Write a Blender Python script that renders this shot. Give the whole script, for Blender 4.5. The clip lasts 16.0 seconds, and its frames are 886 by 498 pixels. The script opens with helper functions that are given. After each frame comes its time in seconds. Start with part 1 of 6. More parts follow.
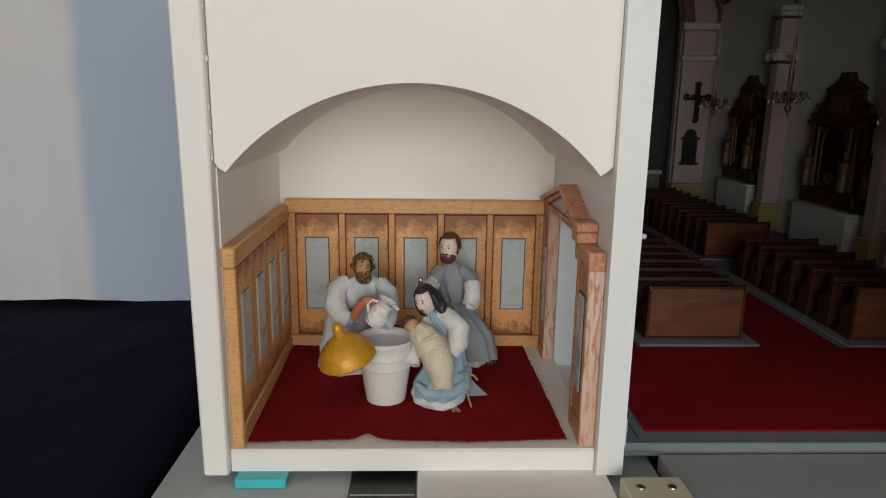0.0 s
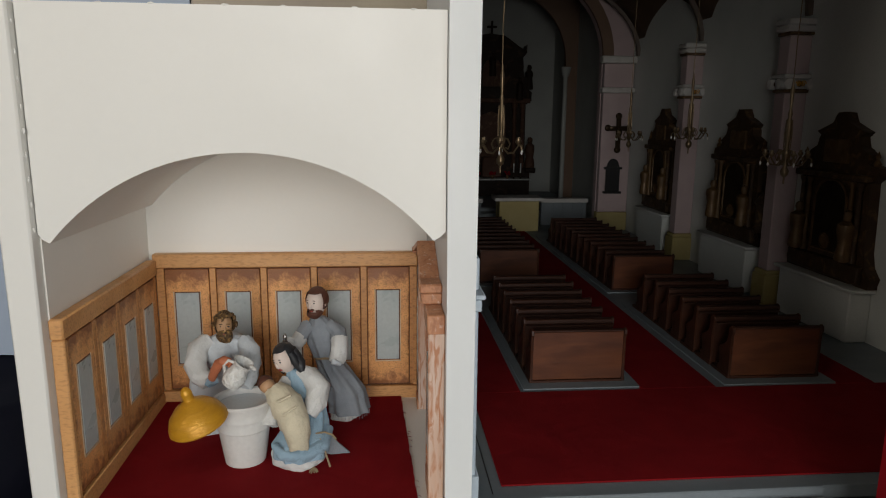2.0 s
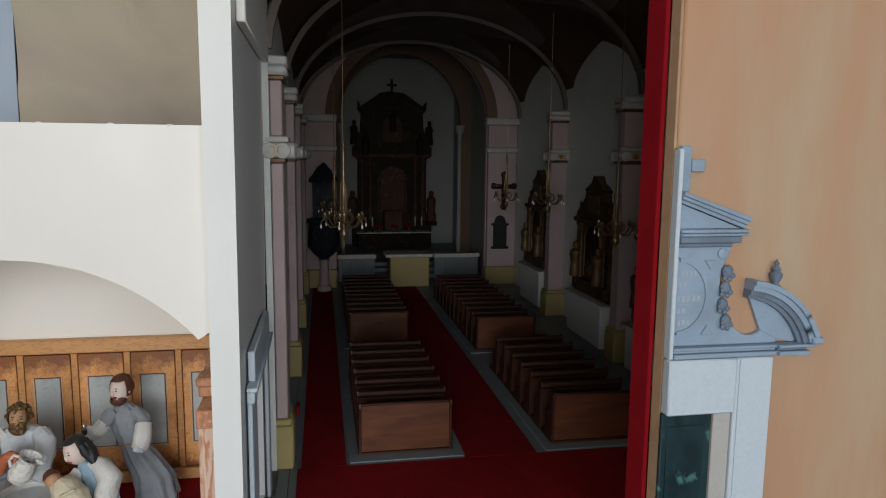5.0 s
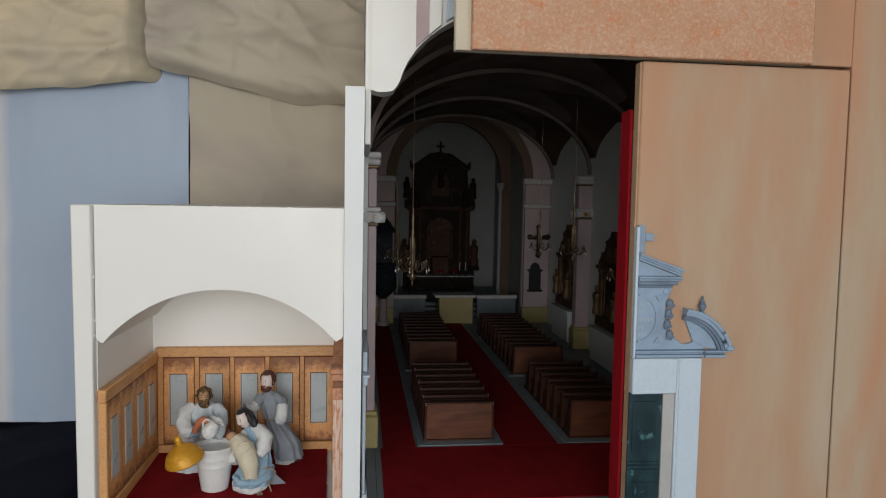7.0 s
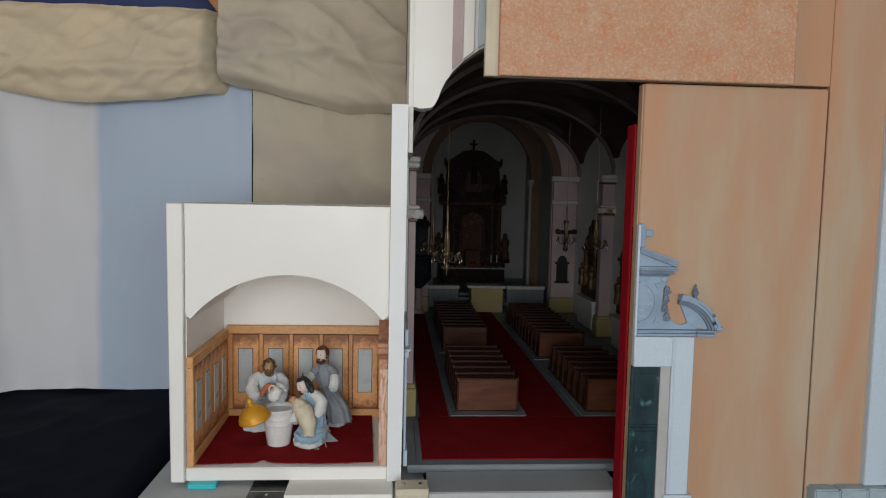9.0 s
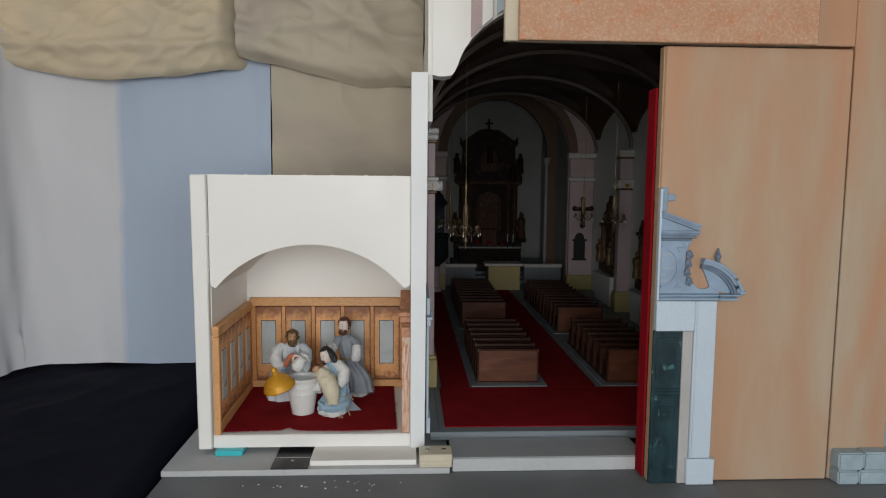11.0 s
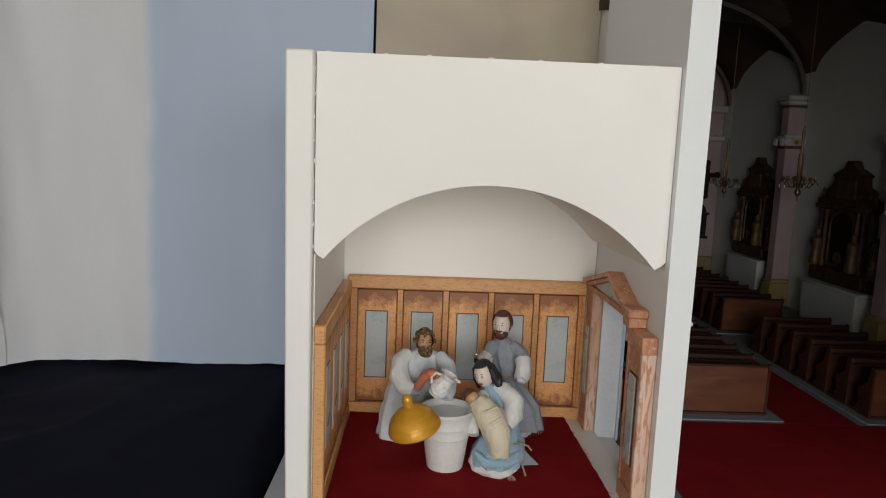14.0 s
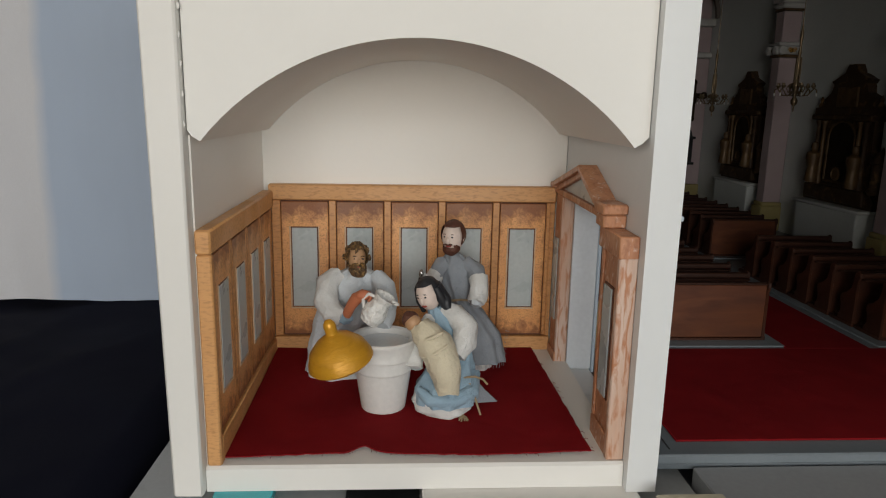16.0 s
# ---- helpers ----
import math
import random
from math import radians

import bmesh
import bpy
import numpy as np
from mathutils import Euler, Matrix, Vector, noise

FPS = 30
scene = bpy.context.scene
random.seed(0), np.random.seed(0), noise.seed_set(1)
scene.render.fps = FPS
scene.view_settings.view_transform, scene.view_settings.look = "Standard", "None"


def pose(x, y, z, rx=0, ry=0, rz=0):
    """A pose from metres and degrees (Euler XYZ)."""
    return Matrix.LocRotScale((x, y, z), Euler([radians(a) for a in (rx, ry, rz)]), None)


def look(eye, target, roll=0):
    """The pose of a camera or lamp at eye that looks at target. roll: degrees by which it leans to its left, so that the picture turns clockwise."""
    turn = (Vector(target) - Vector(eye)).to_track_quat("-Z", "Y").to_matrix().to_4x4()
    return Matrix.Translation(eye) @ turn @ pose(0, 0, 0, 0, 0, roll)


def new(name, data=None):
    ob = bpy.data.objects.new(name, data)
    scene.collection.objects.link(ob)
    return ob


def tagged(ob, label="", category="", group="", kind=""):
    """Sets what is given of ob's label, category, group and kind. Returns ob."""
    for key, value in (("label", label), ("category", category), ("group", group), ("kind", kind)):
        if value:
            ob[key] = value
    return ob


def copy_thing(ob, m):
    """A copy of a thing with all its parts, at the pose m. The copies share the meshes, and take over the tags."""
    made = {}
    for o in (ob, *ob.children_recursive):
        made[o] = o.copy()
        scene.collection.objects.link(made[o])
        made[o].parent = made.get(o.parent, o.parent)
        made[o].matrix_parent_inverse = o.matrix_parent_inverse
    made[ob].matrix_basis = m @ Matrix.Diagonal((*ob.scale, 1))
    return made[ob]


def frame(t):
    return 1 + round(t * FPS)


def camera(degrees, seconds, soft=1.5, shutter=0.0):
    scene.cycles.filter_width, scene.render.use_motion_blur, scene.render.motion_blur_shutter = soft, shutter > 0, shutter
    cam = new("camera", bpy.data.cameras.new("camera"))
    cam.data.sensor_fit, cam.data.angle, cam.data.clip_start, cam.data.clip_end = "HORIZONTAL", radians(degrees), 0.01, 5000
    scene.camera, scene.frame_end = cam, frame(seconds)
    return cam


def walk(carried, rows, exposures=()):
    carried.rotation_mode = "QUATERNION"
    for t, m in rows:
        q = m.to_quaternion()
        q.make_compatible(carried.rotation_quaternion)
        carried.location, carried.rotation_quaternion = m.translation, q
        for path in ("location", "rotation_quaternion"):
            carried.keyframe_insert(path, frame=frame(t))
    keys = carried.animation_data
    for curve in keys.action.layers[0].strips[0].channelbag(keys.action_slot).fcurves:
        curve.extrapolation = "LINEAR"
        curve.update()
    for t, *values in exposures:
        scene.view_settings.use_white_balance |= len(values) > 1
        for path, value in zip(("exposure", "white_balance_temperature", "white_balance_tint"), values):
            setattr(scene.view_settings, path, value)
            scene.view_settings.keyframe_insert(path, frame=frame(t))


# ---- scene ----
cam = camera(66.4, 16.0, soft=1.1)
EXPOSURE = [(0.0, -0.14, 6500, 10), (2.5, -0.14, 6400, 10), (4.0, 0.0, 6200, 10), (7.0, -0.08, 6150, 10), (9.2, -0.13, 6150, 10), (12.5, -0.09, 6200, 10), (13.5, 0.0, 6350, 10), (14.2, -0.10, 6450, 10), (16.0, -0.14, 6500, 10)]
PATH = [
    (0, (-0.008, -0.006, 0.28), (0.055, 1.945, -0.158), 0.8),
    (0.5, (-0.005, -0.01, 0.29), (0.047, 1.942, -0.14), 0.7),
    (1, (0.0144, -0.0114, 0.2987), (0.0741, 1.944, -0.1179), 0.54),
    (1.5, (0.0452, -0.0085, 0.307), (0.1492, 1.9485, -0.0925), 0.57),
    (2, (0.087, -0.007, 0.316), (0.26, 1.9485, -0.0675), 0.5),
    (2.5, (0.1345, -0.0118, 0.3202), (0.4005, 1.9375, -0.0412), 0.43),
    (3, (0.174, -0.016, 0.329), (0.506, 1.928, -0.006), 0.8),
    (3.5, (0.196, -0.024, 0.342), (0.547, 1.919, 0.023), 1.1),
    (4, (0.215, -0.031, 0.349), (0.571, 1.914, 0.045), 0.8),
    (4.2, (0.222, -0.03, 0.354), (0.578, 1.914, 0.051), 0.8),
    (6.3, (0.196, -0.227, 0.388), (0.504, 1.741, 0.214), 0.3),
    (6.5, (0.181, -0.273, 0.394), (0.462, 1.7, 0.227), 0.8),
    (7, (0.155, -0.349, 0.399), (0.393, 1.632, 0.263), 1.0),
    (7.5, (0.147, -0.396, 0.402), (0.345, 1.59, 0.276), 0.6),
    (8, (0.141, -0.438, 0.412), (0.308, 1.552, 0.297), 0.1),
    (8.5, (0.142, -0.473, 0.4), (0.287, 1.518, 0.27), 1.4),
    (9, (0.141, -0.495, 0.409), (0.282, 1.494, 0.251), 1.2),
    (9.2, (0.139, -0.495, 0.416), (0.284, 1.492, 0.238), 0.6),
    (11.3, (0.127, -0.504, 0.382), (0.219, 1.483, 0.181), 0.7),
    (11.5, (0.119, -0.506, 0.387), (0.206, 1.482, 0.186), 0.9),
    (12, (0.113, -0.503, 0.388), (0.19, 1.486, 0.19), 1.4),
    (12.5, (0.108, -0.497, 0.377), (0.185, 1.49, 0.17), 1.3),
    (13, (0.068, -0.456, 0.365), (0.149, 1.528, 0.124), 1.0),
    (13.5, (0.006, -0.275, 0.348), (0.07, 1.706, 0.085), 1.4),
    (14, (-0.072, -0.061, 0.312), (-0.004, 1.92, 0.04), 2.3),
    (14.5, (-0.049, 0.023, 0.274), (0.073, 1.989, -0.072), 1.8),
    (15, (-0.036, 0.045, 0.255), (0.095, 2.006, -0.119), 1.2),
    (15.5, (-0.033, 0.049, 0.253), (0.087, 2.006, -0.139), 1.4),
    (16, (-0.024, 0.058, 0.249), (0.091, 2.011, -0.165), 1.1),
]
walk(cam, [(t, look(eye, target, roll)) for t, eye, target, roll in PATH], exposures=EXPOSURE)

# ---- world and light ----
world = bpy.data.worlds.new("room_world")
scene.world = world
world.use_nodes = True
sky = world.node_tree.nodes.new("ShaderNodeTexSky")
sky.sky_type, sky.sun_disc, sky.sun_elevation, sky.sun_rotation = "NISHITA", False, radians(35), radians(150)
world.node_tree.links.new(sky.outputs[0], world.node_tree.nodes["Background"].inputs[0])
world.node_tree.nodes["Background"].inputs[1].default_value = 0.1


def window_light(name, eye, target, w, h, watts, colour):
    data = bpy.data.lights.new(name, "AREA")
    data.shape, data.size, data.size_y, data.energy, data.color = "RECTANGLE", w, h, watts, colour
    lamp = new(name, data)
    lamp.matrix_world = look(eye, target)
    return lamp


# windows are out of view, their positions assumed
window_light("window_daylight", (-0.15, -1.95, 0.52), (-0.15, 0, 0.52), 1.3, 1.0, 30, (1.0, 0.962, 0.905))
window_light("second_window_daylight", (1.25, -1.95, 0.60), (1.25, 0, 0.60), 0.9, 1.0, 10.0, (0.86, 0.94, 1.0))
# added warm fill from the far left, no source in view
window_light("side_warm_fill", (-1.93, -0.95, 0.95), (0, -0.95, 0.95), 0.8, 0.9, 10, (1.0, 0.86, 0.70))

# ---- materials ----


def mat(name, base, rough=0.6, metal=0.0, tint=None, scale=30.0, amount=0.5, bump=0.1, fine=400.0, spots=None, spot_scale=12.0,
        spot_cut=(0.55, 0.7), stretch=(1, 1, 1), sheen=0.0, spec=0.5, grainy=0.25, patina=None, speck=None, rnd=0.0, coat=0.0, fade=None):
    """A two-scale procedural surface: base mixed with tint by broad noise, fine grain in colour and relief, optional stains."""
    m = bpy.data.materials.new(name)
    m.use_nodes = True
    nt = m.node_tree
    nd, ln = nt.nodes, nt.links
    bs = nd["Principled BSDF"]
    co = nd.new("ShaderNodeTexCoord")
    mp = nd.new("ShaderNodeMapping")
    mp.inputs["Scale"].default_value = stretch
    ln.new(co.outputs["Object"], mp.inputs["Vector"])

    def cloud(sc, detail=4.0, dist=0.0):
        n = nd.new("ShaderNodeTexNoise")
        n.inputs["Scale"].default_value, n.inputs["Detail"].default_value, n.inputs["Distortion"].default_value = sc, detail, dist
        ln.new(mp.outputs[0], n.inputs["Vector"])
        return n.outputs["Fac"]

    def ramp(src, a, b):
        r = nd.new("ShaderNodeMapRange")
        r.inputs["From Min"].default_value, r.inputs["From Max"].default_value = a, b
        ln.new(src, r.inputs["Value"])
        return r.outputs[0]

    def mix(fac, a, b, mode="MIX"):
        x = nd.new("ShaderNodeMix")
        x.data_type, x.blend_type = "RGBA", mode
        for sock, v in ((x.inputs[0], fac), (x.inputs[6], a), (x.inputs[7], b)):
            if isinstance(v, (int, float)):
                sock.default_value = v
            elif isinstance(v, tuple):
                sock.default_value = (*v, 1)
            else:
                ln.new(v, sock)
        return x.outputs[2]

    def times(v, k):
        n = nd.new("ShaderNodeMath")
        n.operation = "MULTIPLY"
        ln.new(v, n.inputs[0])
        n.inputs[1].default_value = k
        return n.outputs[0]

    tint = tint or tuple(c * 0.75 for c in base)
    broad = ramp(cloud(scale, 5.0, 0.4), 0.35, 0.68)
    grain = cloud(fine, 3.0)
    col = mix(times(broad, amount), base, tint)
    col = mix(times(ramp(grain, 0.3, 0.7), grainy), col, tuple(min(1, c * 0.7) for c in base))
    if spots:
        col = mix(ramp(cloud(spot_scale, 6.0, 0.8), *spot_cut), col, spots)
    if speck:
        col = mix(times(ramp(cloud(speck[1], 6.0, 0.2), 0.50, 0.68), speck[2]), col, speck[0])
    if patina:
        # dark glaze left along the edges of a board of this width and height
        wd, ht, colour = patina
        sep = nd.new("ShaderNodeSeparateXYZ")
        ln.new(co.outputs["Object"], sep.inputs[0])

        def op(kind, a, b):
            q = nd.new("ShaderNodeMath")
            q.operation = kind
            for sock, v in zip(q.inputs, (a, b)):
                if isinstance(v, (int, float)):
                    sock.default_value = v
                else:
                    ln.new(v, sock)
            return q.outputs[0]
        dx = op("MULTIPLY", op("MINIMUM", sep.outputs[0], op("SUBTRACT", wd, sep.outputs[0])), 1.5)
        dz = op("MULTIPLY", op("MINIMUM", sep.outputs[2], op("SUBTRACT", ht, sep.outputs[2])), 0.55)
        d = op("SUBTRACT", op("MINIMUM", dx, dz), op("MULTIPLY", op("SUBTRACT", cloud(150, 5.0, 0.5), 0.5), 0.026))
        col = mix(times(ramp(d, 0.0095, 0.0005), 0.86), col, colour)
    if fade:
        # second colour along x: here the cloth's shaded stretch put into its colour
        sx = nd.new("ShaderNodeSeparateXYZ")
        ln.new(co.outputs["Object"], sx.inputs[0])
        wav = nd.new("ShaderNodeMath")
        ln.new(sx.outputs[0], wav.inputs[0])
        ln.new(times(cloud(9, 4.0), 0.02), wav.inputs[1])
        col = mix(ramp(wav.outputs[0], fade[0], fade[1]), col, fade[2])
    if rnd:
        inf = nd.new("ShaderNodeObjectInfo")
        hsv = nd.new("ShaderNodeHueSaturation")
        ln.new(col, hsv.inputs["Color"])
        r = nd.new("ShaderNodeMapRange")
        r.inputs["To Min"].default_value, r.inputs["To Max"].default_value = 1 - rnd, 1 + rnd
        ln.new(inf.outputs["Random"], r.inputs["Value"])
        ln.new(r.outputs[0], hsv.inputs["Value"])
        col = hsv.outputs[0]
    ln.new(col, bs.inputs["Base Color"])
    rr = nd.new("ShaderNodeMapRange")
    rr.inputs["To Min"].default_value, rr.inputs["To Max"].default_value = max(0.03, rough - 0.1), min(1, rough + 0.1)
    ln.new(broad, rr.inputs["Value"])
    ln.new(rr.outputs[0], bs.inputs["Roughness"])
    bs.inputs["Metallic"].default_value = metal
    bs.inputs["Sheen Weight"].default_value = sheen
    bs.inputs["Specular IOR Level"].default_value = spec
    bs.inputs["Coat Weight"].default_value = coat
    if bump:
        b = nd.new("ShaderNodeBump")
        b.inputs["Strength"].default_value, b.inputs["Distance"].default_value = bump, 0.0008
        ln.new(grain, b.inputs["Height"])
        b2 = nd.new("ShaderNodeBump")
        b2.inputs["Strength"].default_value, b2.inputs["Distance"].default_value = bump * 0.7, 0.0025
        ln.new(broad, b2.inputs["Height"])
        ln.new(b.outputs[0], b2.inputs["Normal"])
        ln.new(b2.outputs[0], bs.inputs["Normal"])
    return m


M = {}
M["white"] = mat("white_paint", (0.80, 0.79, 0.75), 0.5, scale=6, amount=0.35, tint=(0.75, 0.735, 0.695), bump=0.05, fine=160, grainy=0.03)
M["cool_white"] = mat("cool_white_paint", (0.735, 0.755, 0.755), 0.5, scale=6, amount=0.4, tint=(0.69, 0.715, 0.72), bump=0.05, fine=160, grainy=0.03)
M["chalk"] = mat("rough_chalky_plaster", (0.60, 0.59, 0.555), 0.8, scale=40, amount=0.6, tint=(0.52, 0.52, 0.50), bump=0.7, fine=180)
M["inner"] = mat("inner_plaster", (0.88, 0.855, 0.80), 0.6, scale=6, amount=0.3, bump=0.02, fine=200, grainy=0.03, tint=(0.83, 0.80, 0.74))
M["lip"] = mat("pale_worn_lip", (0.66, 0.54, 0.40), 0.5, scale=90, amount=0.9, tint=(0.56, 0.33, 0.16), bump=0.1, fine=500)
M["oak"] = mat("oak_stain", (0.60, 0.285, 0.10), 0.45, speck=((0.30, 0.115, 0.04), 480, 0.6), scale=35, amount=0.8, tint=(0.57, 0.27, 0.09), bump=0.15, fine=500, stretch=(0.35, 0.35, 1))
M["oak_rail"] = mat("oak_rail", (0.69, 0.365, 0.145), 0.45, speck=((0.36, 0.155, 0.05), 600, 0.5), scale=30, amount=0.7, tint=(0.58, 0.29, 0.10), bump=0.12, fine=600, stretch=(0.3, 1, 1), spots=(0.40, 0.18, 0.065), spot_scale=60, spot_cut=(0.64, 0.84))
M["oak_dark"] = mat("oak_panel", (0.76, 0.375, 0.135), 0.42, patina=(0.0524, 0.130, (0.20, 0.066, 0.024)), speck=((0.24, 0.088, 0.03), 700, 0.5), scale=42, amount=0.8, tint=(0.60, 0.26, 0.085), bump=0.15, fine=700, spots=(0.30, 0.11, 0.04), spot_scale=48, spot_cut=(0.60, 0.86), rnd=0.1)
M["oak_side"] = mat("oak_side_panel", (0.80, 0.42, 0.16), 0.42, patina=(0.0501, 0.130, (0.20, 0.066, 0.024)), speck=((0.24, 0.088, 0.03), 700, 0.5), scale=42, amount=0.8, tint=(0.60, 0.26, 0.085), bump=0.15, fine=700, spots=(0.30, 0.11, 0.04), spot_scale=48, spot_cut=(0.60, 0.86), rnd=0.1)
M["groove"] = mat("dark_groove", (0.14, 0.05, 0.02), 0.6, fine=500)
M["redoak"] = mat("red_stained_wood", (0.57, 0.28, 0.15), 0.42, scale=60, amount=0.9, tint=(0.42, 0.175, 0.085), bump=0.2, fine=600, stretch=(1, 1, 0.45), speck=((0.26, 0.09, 0.04), 300, 0.5), spots=(0.70, 0.57, 0.49), spot_scale=230, spot_cut=(0.58, 0.72))
M["worn"] = mat("worn_red_wood", (0.66, 0.50, 0.41), 0.5, scale=60, amount=0.9, tint=(0.55, 0.32, 0.21), bump=0.25, fine=600, stretch=(1, 1, 0.18), spots=(0.46, 0.205, 0.105), spot_scale=240, spot_cut=(0.49, 0.63))
M["lining"] = mat("door_lining_paint", (0.70, 0.73, 0.76), 0.5, scale=14, amount=0.4, bump=0.04, fine=250)
M["pane"] = mat("grey_pane", (0.45, 0.50, 0.50), 0.3, scale=35, amount=0.7, tint=(0.52, 0.55, 0.54), bump=0.05, fine=300, spots=(0.37, 0.42, 0.43), spot_scale=25)
M["carpet"] = mat("red_felt", (0.22, 0.008, 0.011), 0.95, scale=22, amount=0.5, tint=(0.15, 0.006, 0.009), bump=0.35, fine=1400, spec=0.08)
M["redcloth"] = mat("red_cloth", (0.27, 0.007, 0.013), 0.9, scale=20, amount=0.5, bump=0.2, fine=1200, spec=0.08)
M["floor"] = mat("grey_floor_paint", (0.19, 0.22, 0.24), 0.5, scale=12, amount=0.5, tint=(0.15, 0.175, 0.19), bump=0.06, fine=350)
M["table"] = mat("grey_table_paint", (0.155, 0.168, 0.175), 0.6, scale=7, amount=0.5, tint=(0.125, 0.136, 0.142), bump=0.06, fine=300, spots=(0.22, 0.235, 0.24), spot_scale=9, spot_cut=(0.62, 0.9))
M["board"] = mat("pale_board", (0.49, 0.505, 0.505), 0.55, scale=10, amount=0.6, tint=(0.40, 0.415, 0.42), bump=0.06, fine=250, spots=(0.34, 0.35, 0.36), spot_scale=30, spot_cut=(0.66, 0.8))
M["sill"] = mat("sill_board", (0.33, 0.345, 0.355), 0.5, scale=10, amount=0.5, tint=(0.285, 0.295, 0.305), bump=0.06, fine=250)
M["pew"] = mat("pew_wood", (0.054, 0.018, 0.0085), 0.5, spec=0.3, scale=40, amount=0.8, tint=(0.024, 0.009, 0.005), bump=0.15, fine=500, stretch=(0.3, 1, 1), rnd=0.12)
M["pewback"] = mat("pew_panel_wood", (0.125, 0.042, 0.018), 0.5, spec=0.3, scale=60, amount=1.0, tint=(0.070, 0.022, 0.010), bump=0.12, fine=500, stretch=(0.2, 1, 1), rnd=0.08, spots=(0.19, 0.065, 0.028), spot_scale=30, spot_cut=(0.5, 0.75))
M["pink"] = mat("pink_plaster", (0.50, 0.395, 0.395), 0.7, scale=20, amount=0.4, bump=0.1)
M["cream"] = mat("nave_plaster", (0.70, 0.725, 0.70), 0.7, scale=9, amount=0.4, bump=0.1, tint=(0.54, 0.565, 0.545))
# nave plaster at about half its tone, for chancel walls and columns
M["apse"] = mat("darker_chancel_plaster", (0.36, 0.375, 0.36), 0.8, scale=9, amount=0.4, bump=0.1)
M["stucco"] = mat("off_white_stucco", (0.58, 0.57, 0.545), 0.65, scale=40, amount=0.7, tint=(0.44, 0.43, 0.41), bump=0.3, fine=300)
M["yellow"] = mat("yellow_stone", (0.42, 0.345, 0.14), 0.6, scale=30, amount=0.5, bump=0.1, tint=(0.36, 0.29, 0.11))
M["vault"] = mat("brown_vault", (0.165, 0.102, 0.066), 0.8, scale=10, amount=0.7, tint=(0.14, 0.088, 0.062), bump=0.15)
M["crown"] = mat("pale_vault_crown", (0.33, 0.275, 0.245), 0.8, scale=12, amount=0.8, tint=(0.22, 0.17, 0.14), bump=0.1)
M["rib"] = mat("pale_rib", (0.16, 0.128, 0.108), 0.75, scale=20, amount=0.5, bump=0.1)
M["gilt"] = mat("aged_gilding", (0.16, 0.092, 0.036), 0.5, 0.2, scale=50, amount=0.8, tint=(0.065, 0.035, 0.016), bump=0.3, fine=500)
M["bronze"] = mat("dark_bronze", (0.055, 0.036, 0.02), 0.42, 0.75, scale=50, amount=0.8, bump=0.2, fine=500)
M["brass"] = mat("brass", (0.23, 0.165, 0.095), 0.40, 0.7, scale=60, amount=0.6, bump=0.1)
M["darkwood"] = mat("dark_carved_wood", (0.064, 0.037, 0.020), 0.55, scale=40, amount=0.7, bump=0.3, spec=0.25, spots=(0.155, 0.092, 0.040), spot_scale=60, spot_cut=(0.55, 0.70))
M["altarred"] = mat("red_brown_altar_wood", (0.085, 0.042, 0.028), 0.6, scale=40, amount=0.8, bump=0.3, spec=0.15, spots=(0.14, 0.085, 0.05), spot_scale=60, spot_cut=(0.55, 0.72))
M["pulpit"] = mat("blue_black_pulpit_paint", (0.020, 0.025, 0.034), 0.55, scale=40, amount=0.7, bump=0.3, spec=0.2, spots=(0.05, 0.055, 0.06), spot_scale=60, spot_cut=(0.55, 0.72))
M["altarwood"] = mat("black_brown_altar_wood", (0.022, 0.013, 0.009), 0.6, scale=40, amount=0.7, bump=0.3, spec=0.15, spots=(0.060, 0.034, 0.019), spot_scale=30, spot_cut=(0.55, 0.72))
M["black"] = mat("black_paint", (0.018, 0.019, 0.02), 0.4, scale=30, bump=0.1)
M["orange"] = mat("orange_plaster", (0.445, 0.262, 0.154), 0.75, scale=13, amount=1.0, tint=(0.455, 0.355, 0.25), bump=0.12, fine=200, grainy=0.08, stretch=(1, 1, 0.22), spots=(0.475, 0.235, 0.125), spot_scale=10, spot_cut=(0.47, 0.80))
M["orange_rough"] = mat("orange_roughcast", (0.53, 0.275, 0.15), 0.85, scale=24, amount=0.9, tint=(0.57, 0.37, 0.25), bump=1.0, fine=420, grainy=0.5, spots=(0.53, 0.22, 0.105), spot_scale=60, spot_cut=(0.54, 0.72), speck=((0.62, 0.46, 0.35), 260, 0.45))
M["mdf"] = mat("raw_board_edge", (0.46, 0.30, 0.18), 0.8, scale=50, amount=0.6, bump=0.2)
M["cream_edge"] = mat("cream_edge", (0.60, 0.53, 0.40), 0.7, scale=25, amount=0.5, bump=0.15)
M["blue"] = mat("blue_grey_stone_paint", (0.275, 0.37, 0.485), 0.6, scale=30, amount=0.7, tint=(0.21, 0.27, 0.345), bump=0.12, fine=500)
M["bluelight"] = mat("pale_blue_paint", (0.53, 0.615, 0.69), 0.55, scale=16, amount=0.4, tint=(0.49, 0.56, 0.63), bump=0.06, fine=300)
# darker copy of the blue: shade put into recessed bands, garland and urn
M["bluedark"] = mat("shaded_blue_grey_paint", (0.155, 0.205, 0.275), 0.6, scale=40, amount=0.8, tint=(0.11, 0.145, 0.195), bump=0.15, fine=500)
M["letter"] = mat("faded_letter_paint", (0.37, 0.42, 0.47), 0.7, scale=200, amount=0.8, tint=(0.30, 0.37, 0.45), bump=0.1)
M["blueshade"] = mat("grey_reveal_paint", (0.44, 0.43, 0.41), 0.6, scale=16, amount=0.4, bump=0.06)
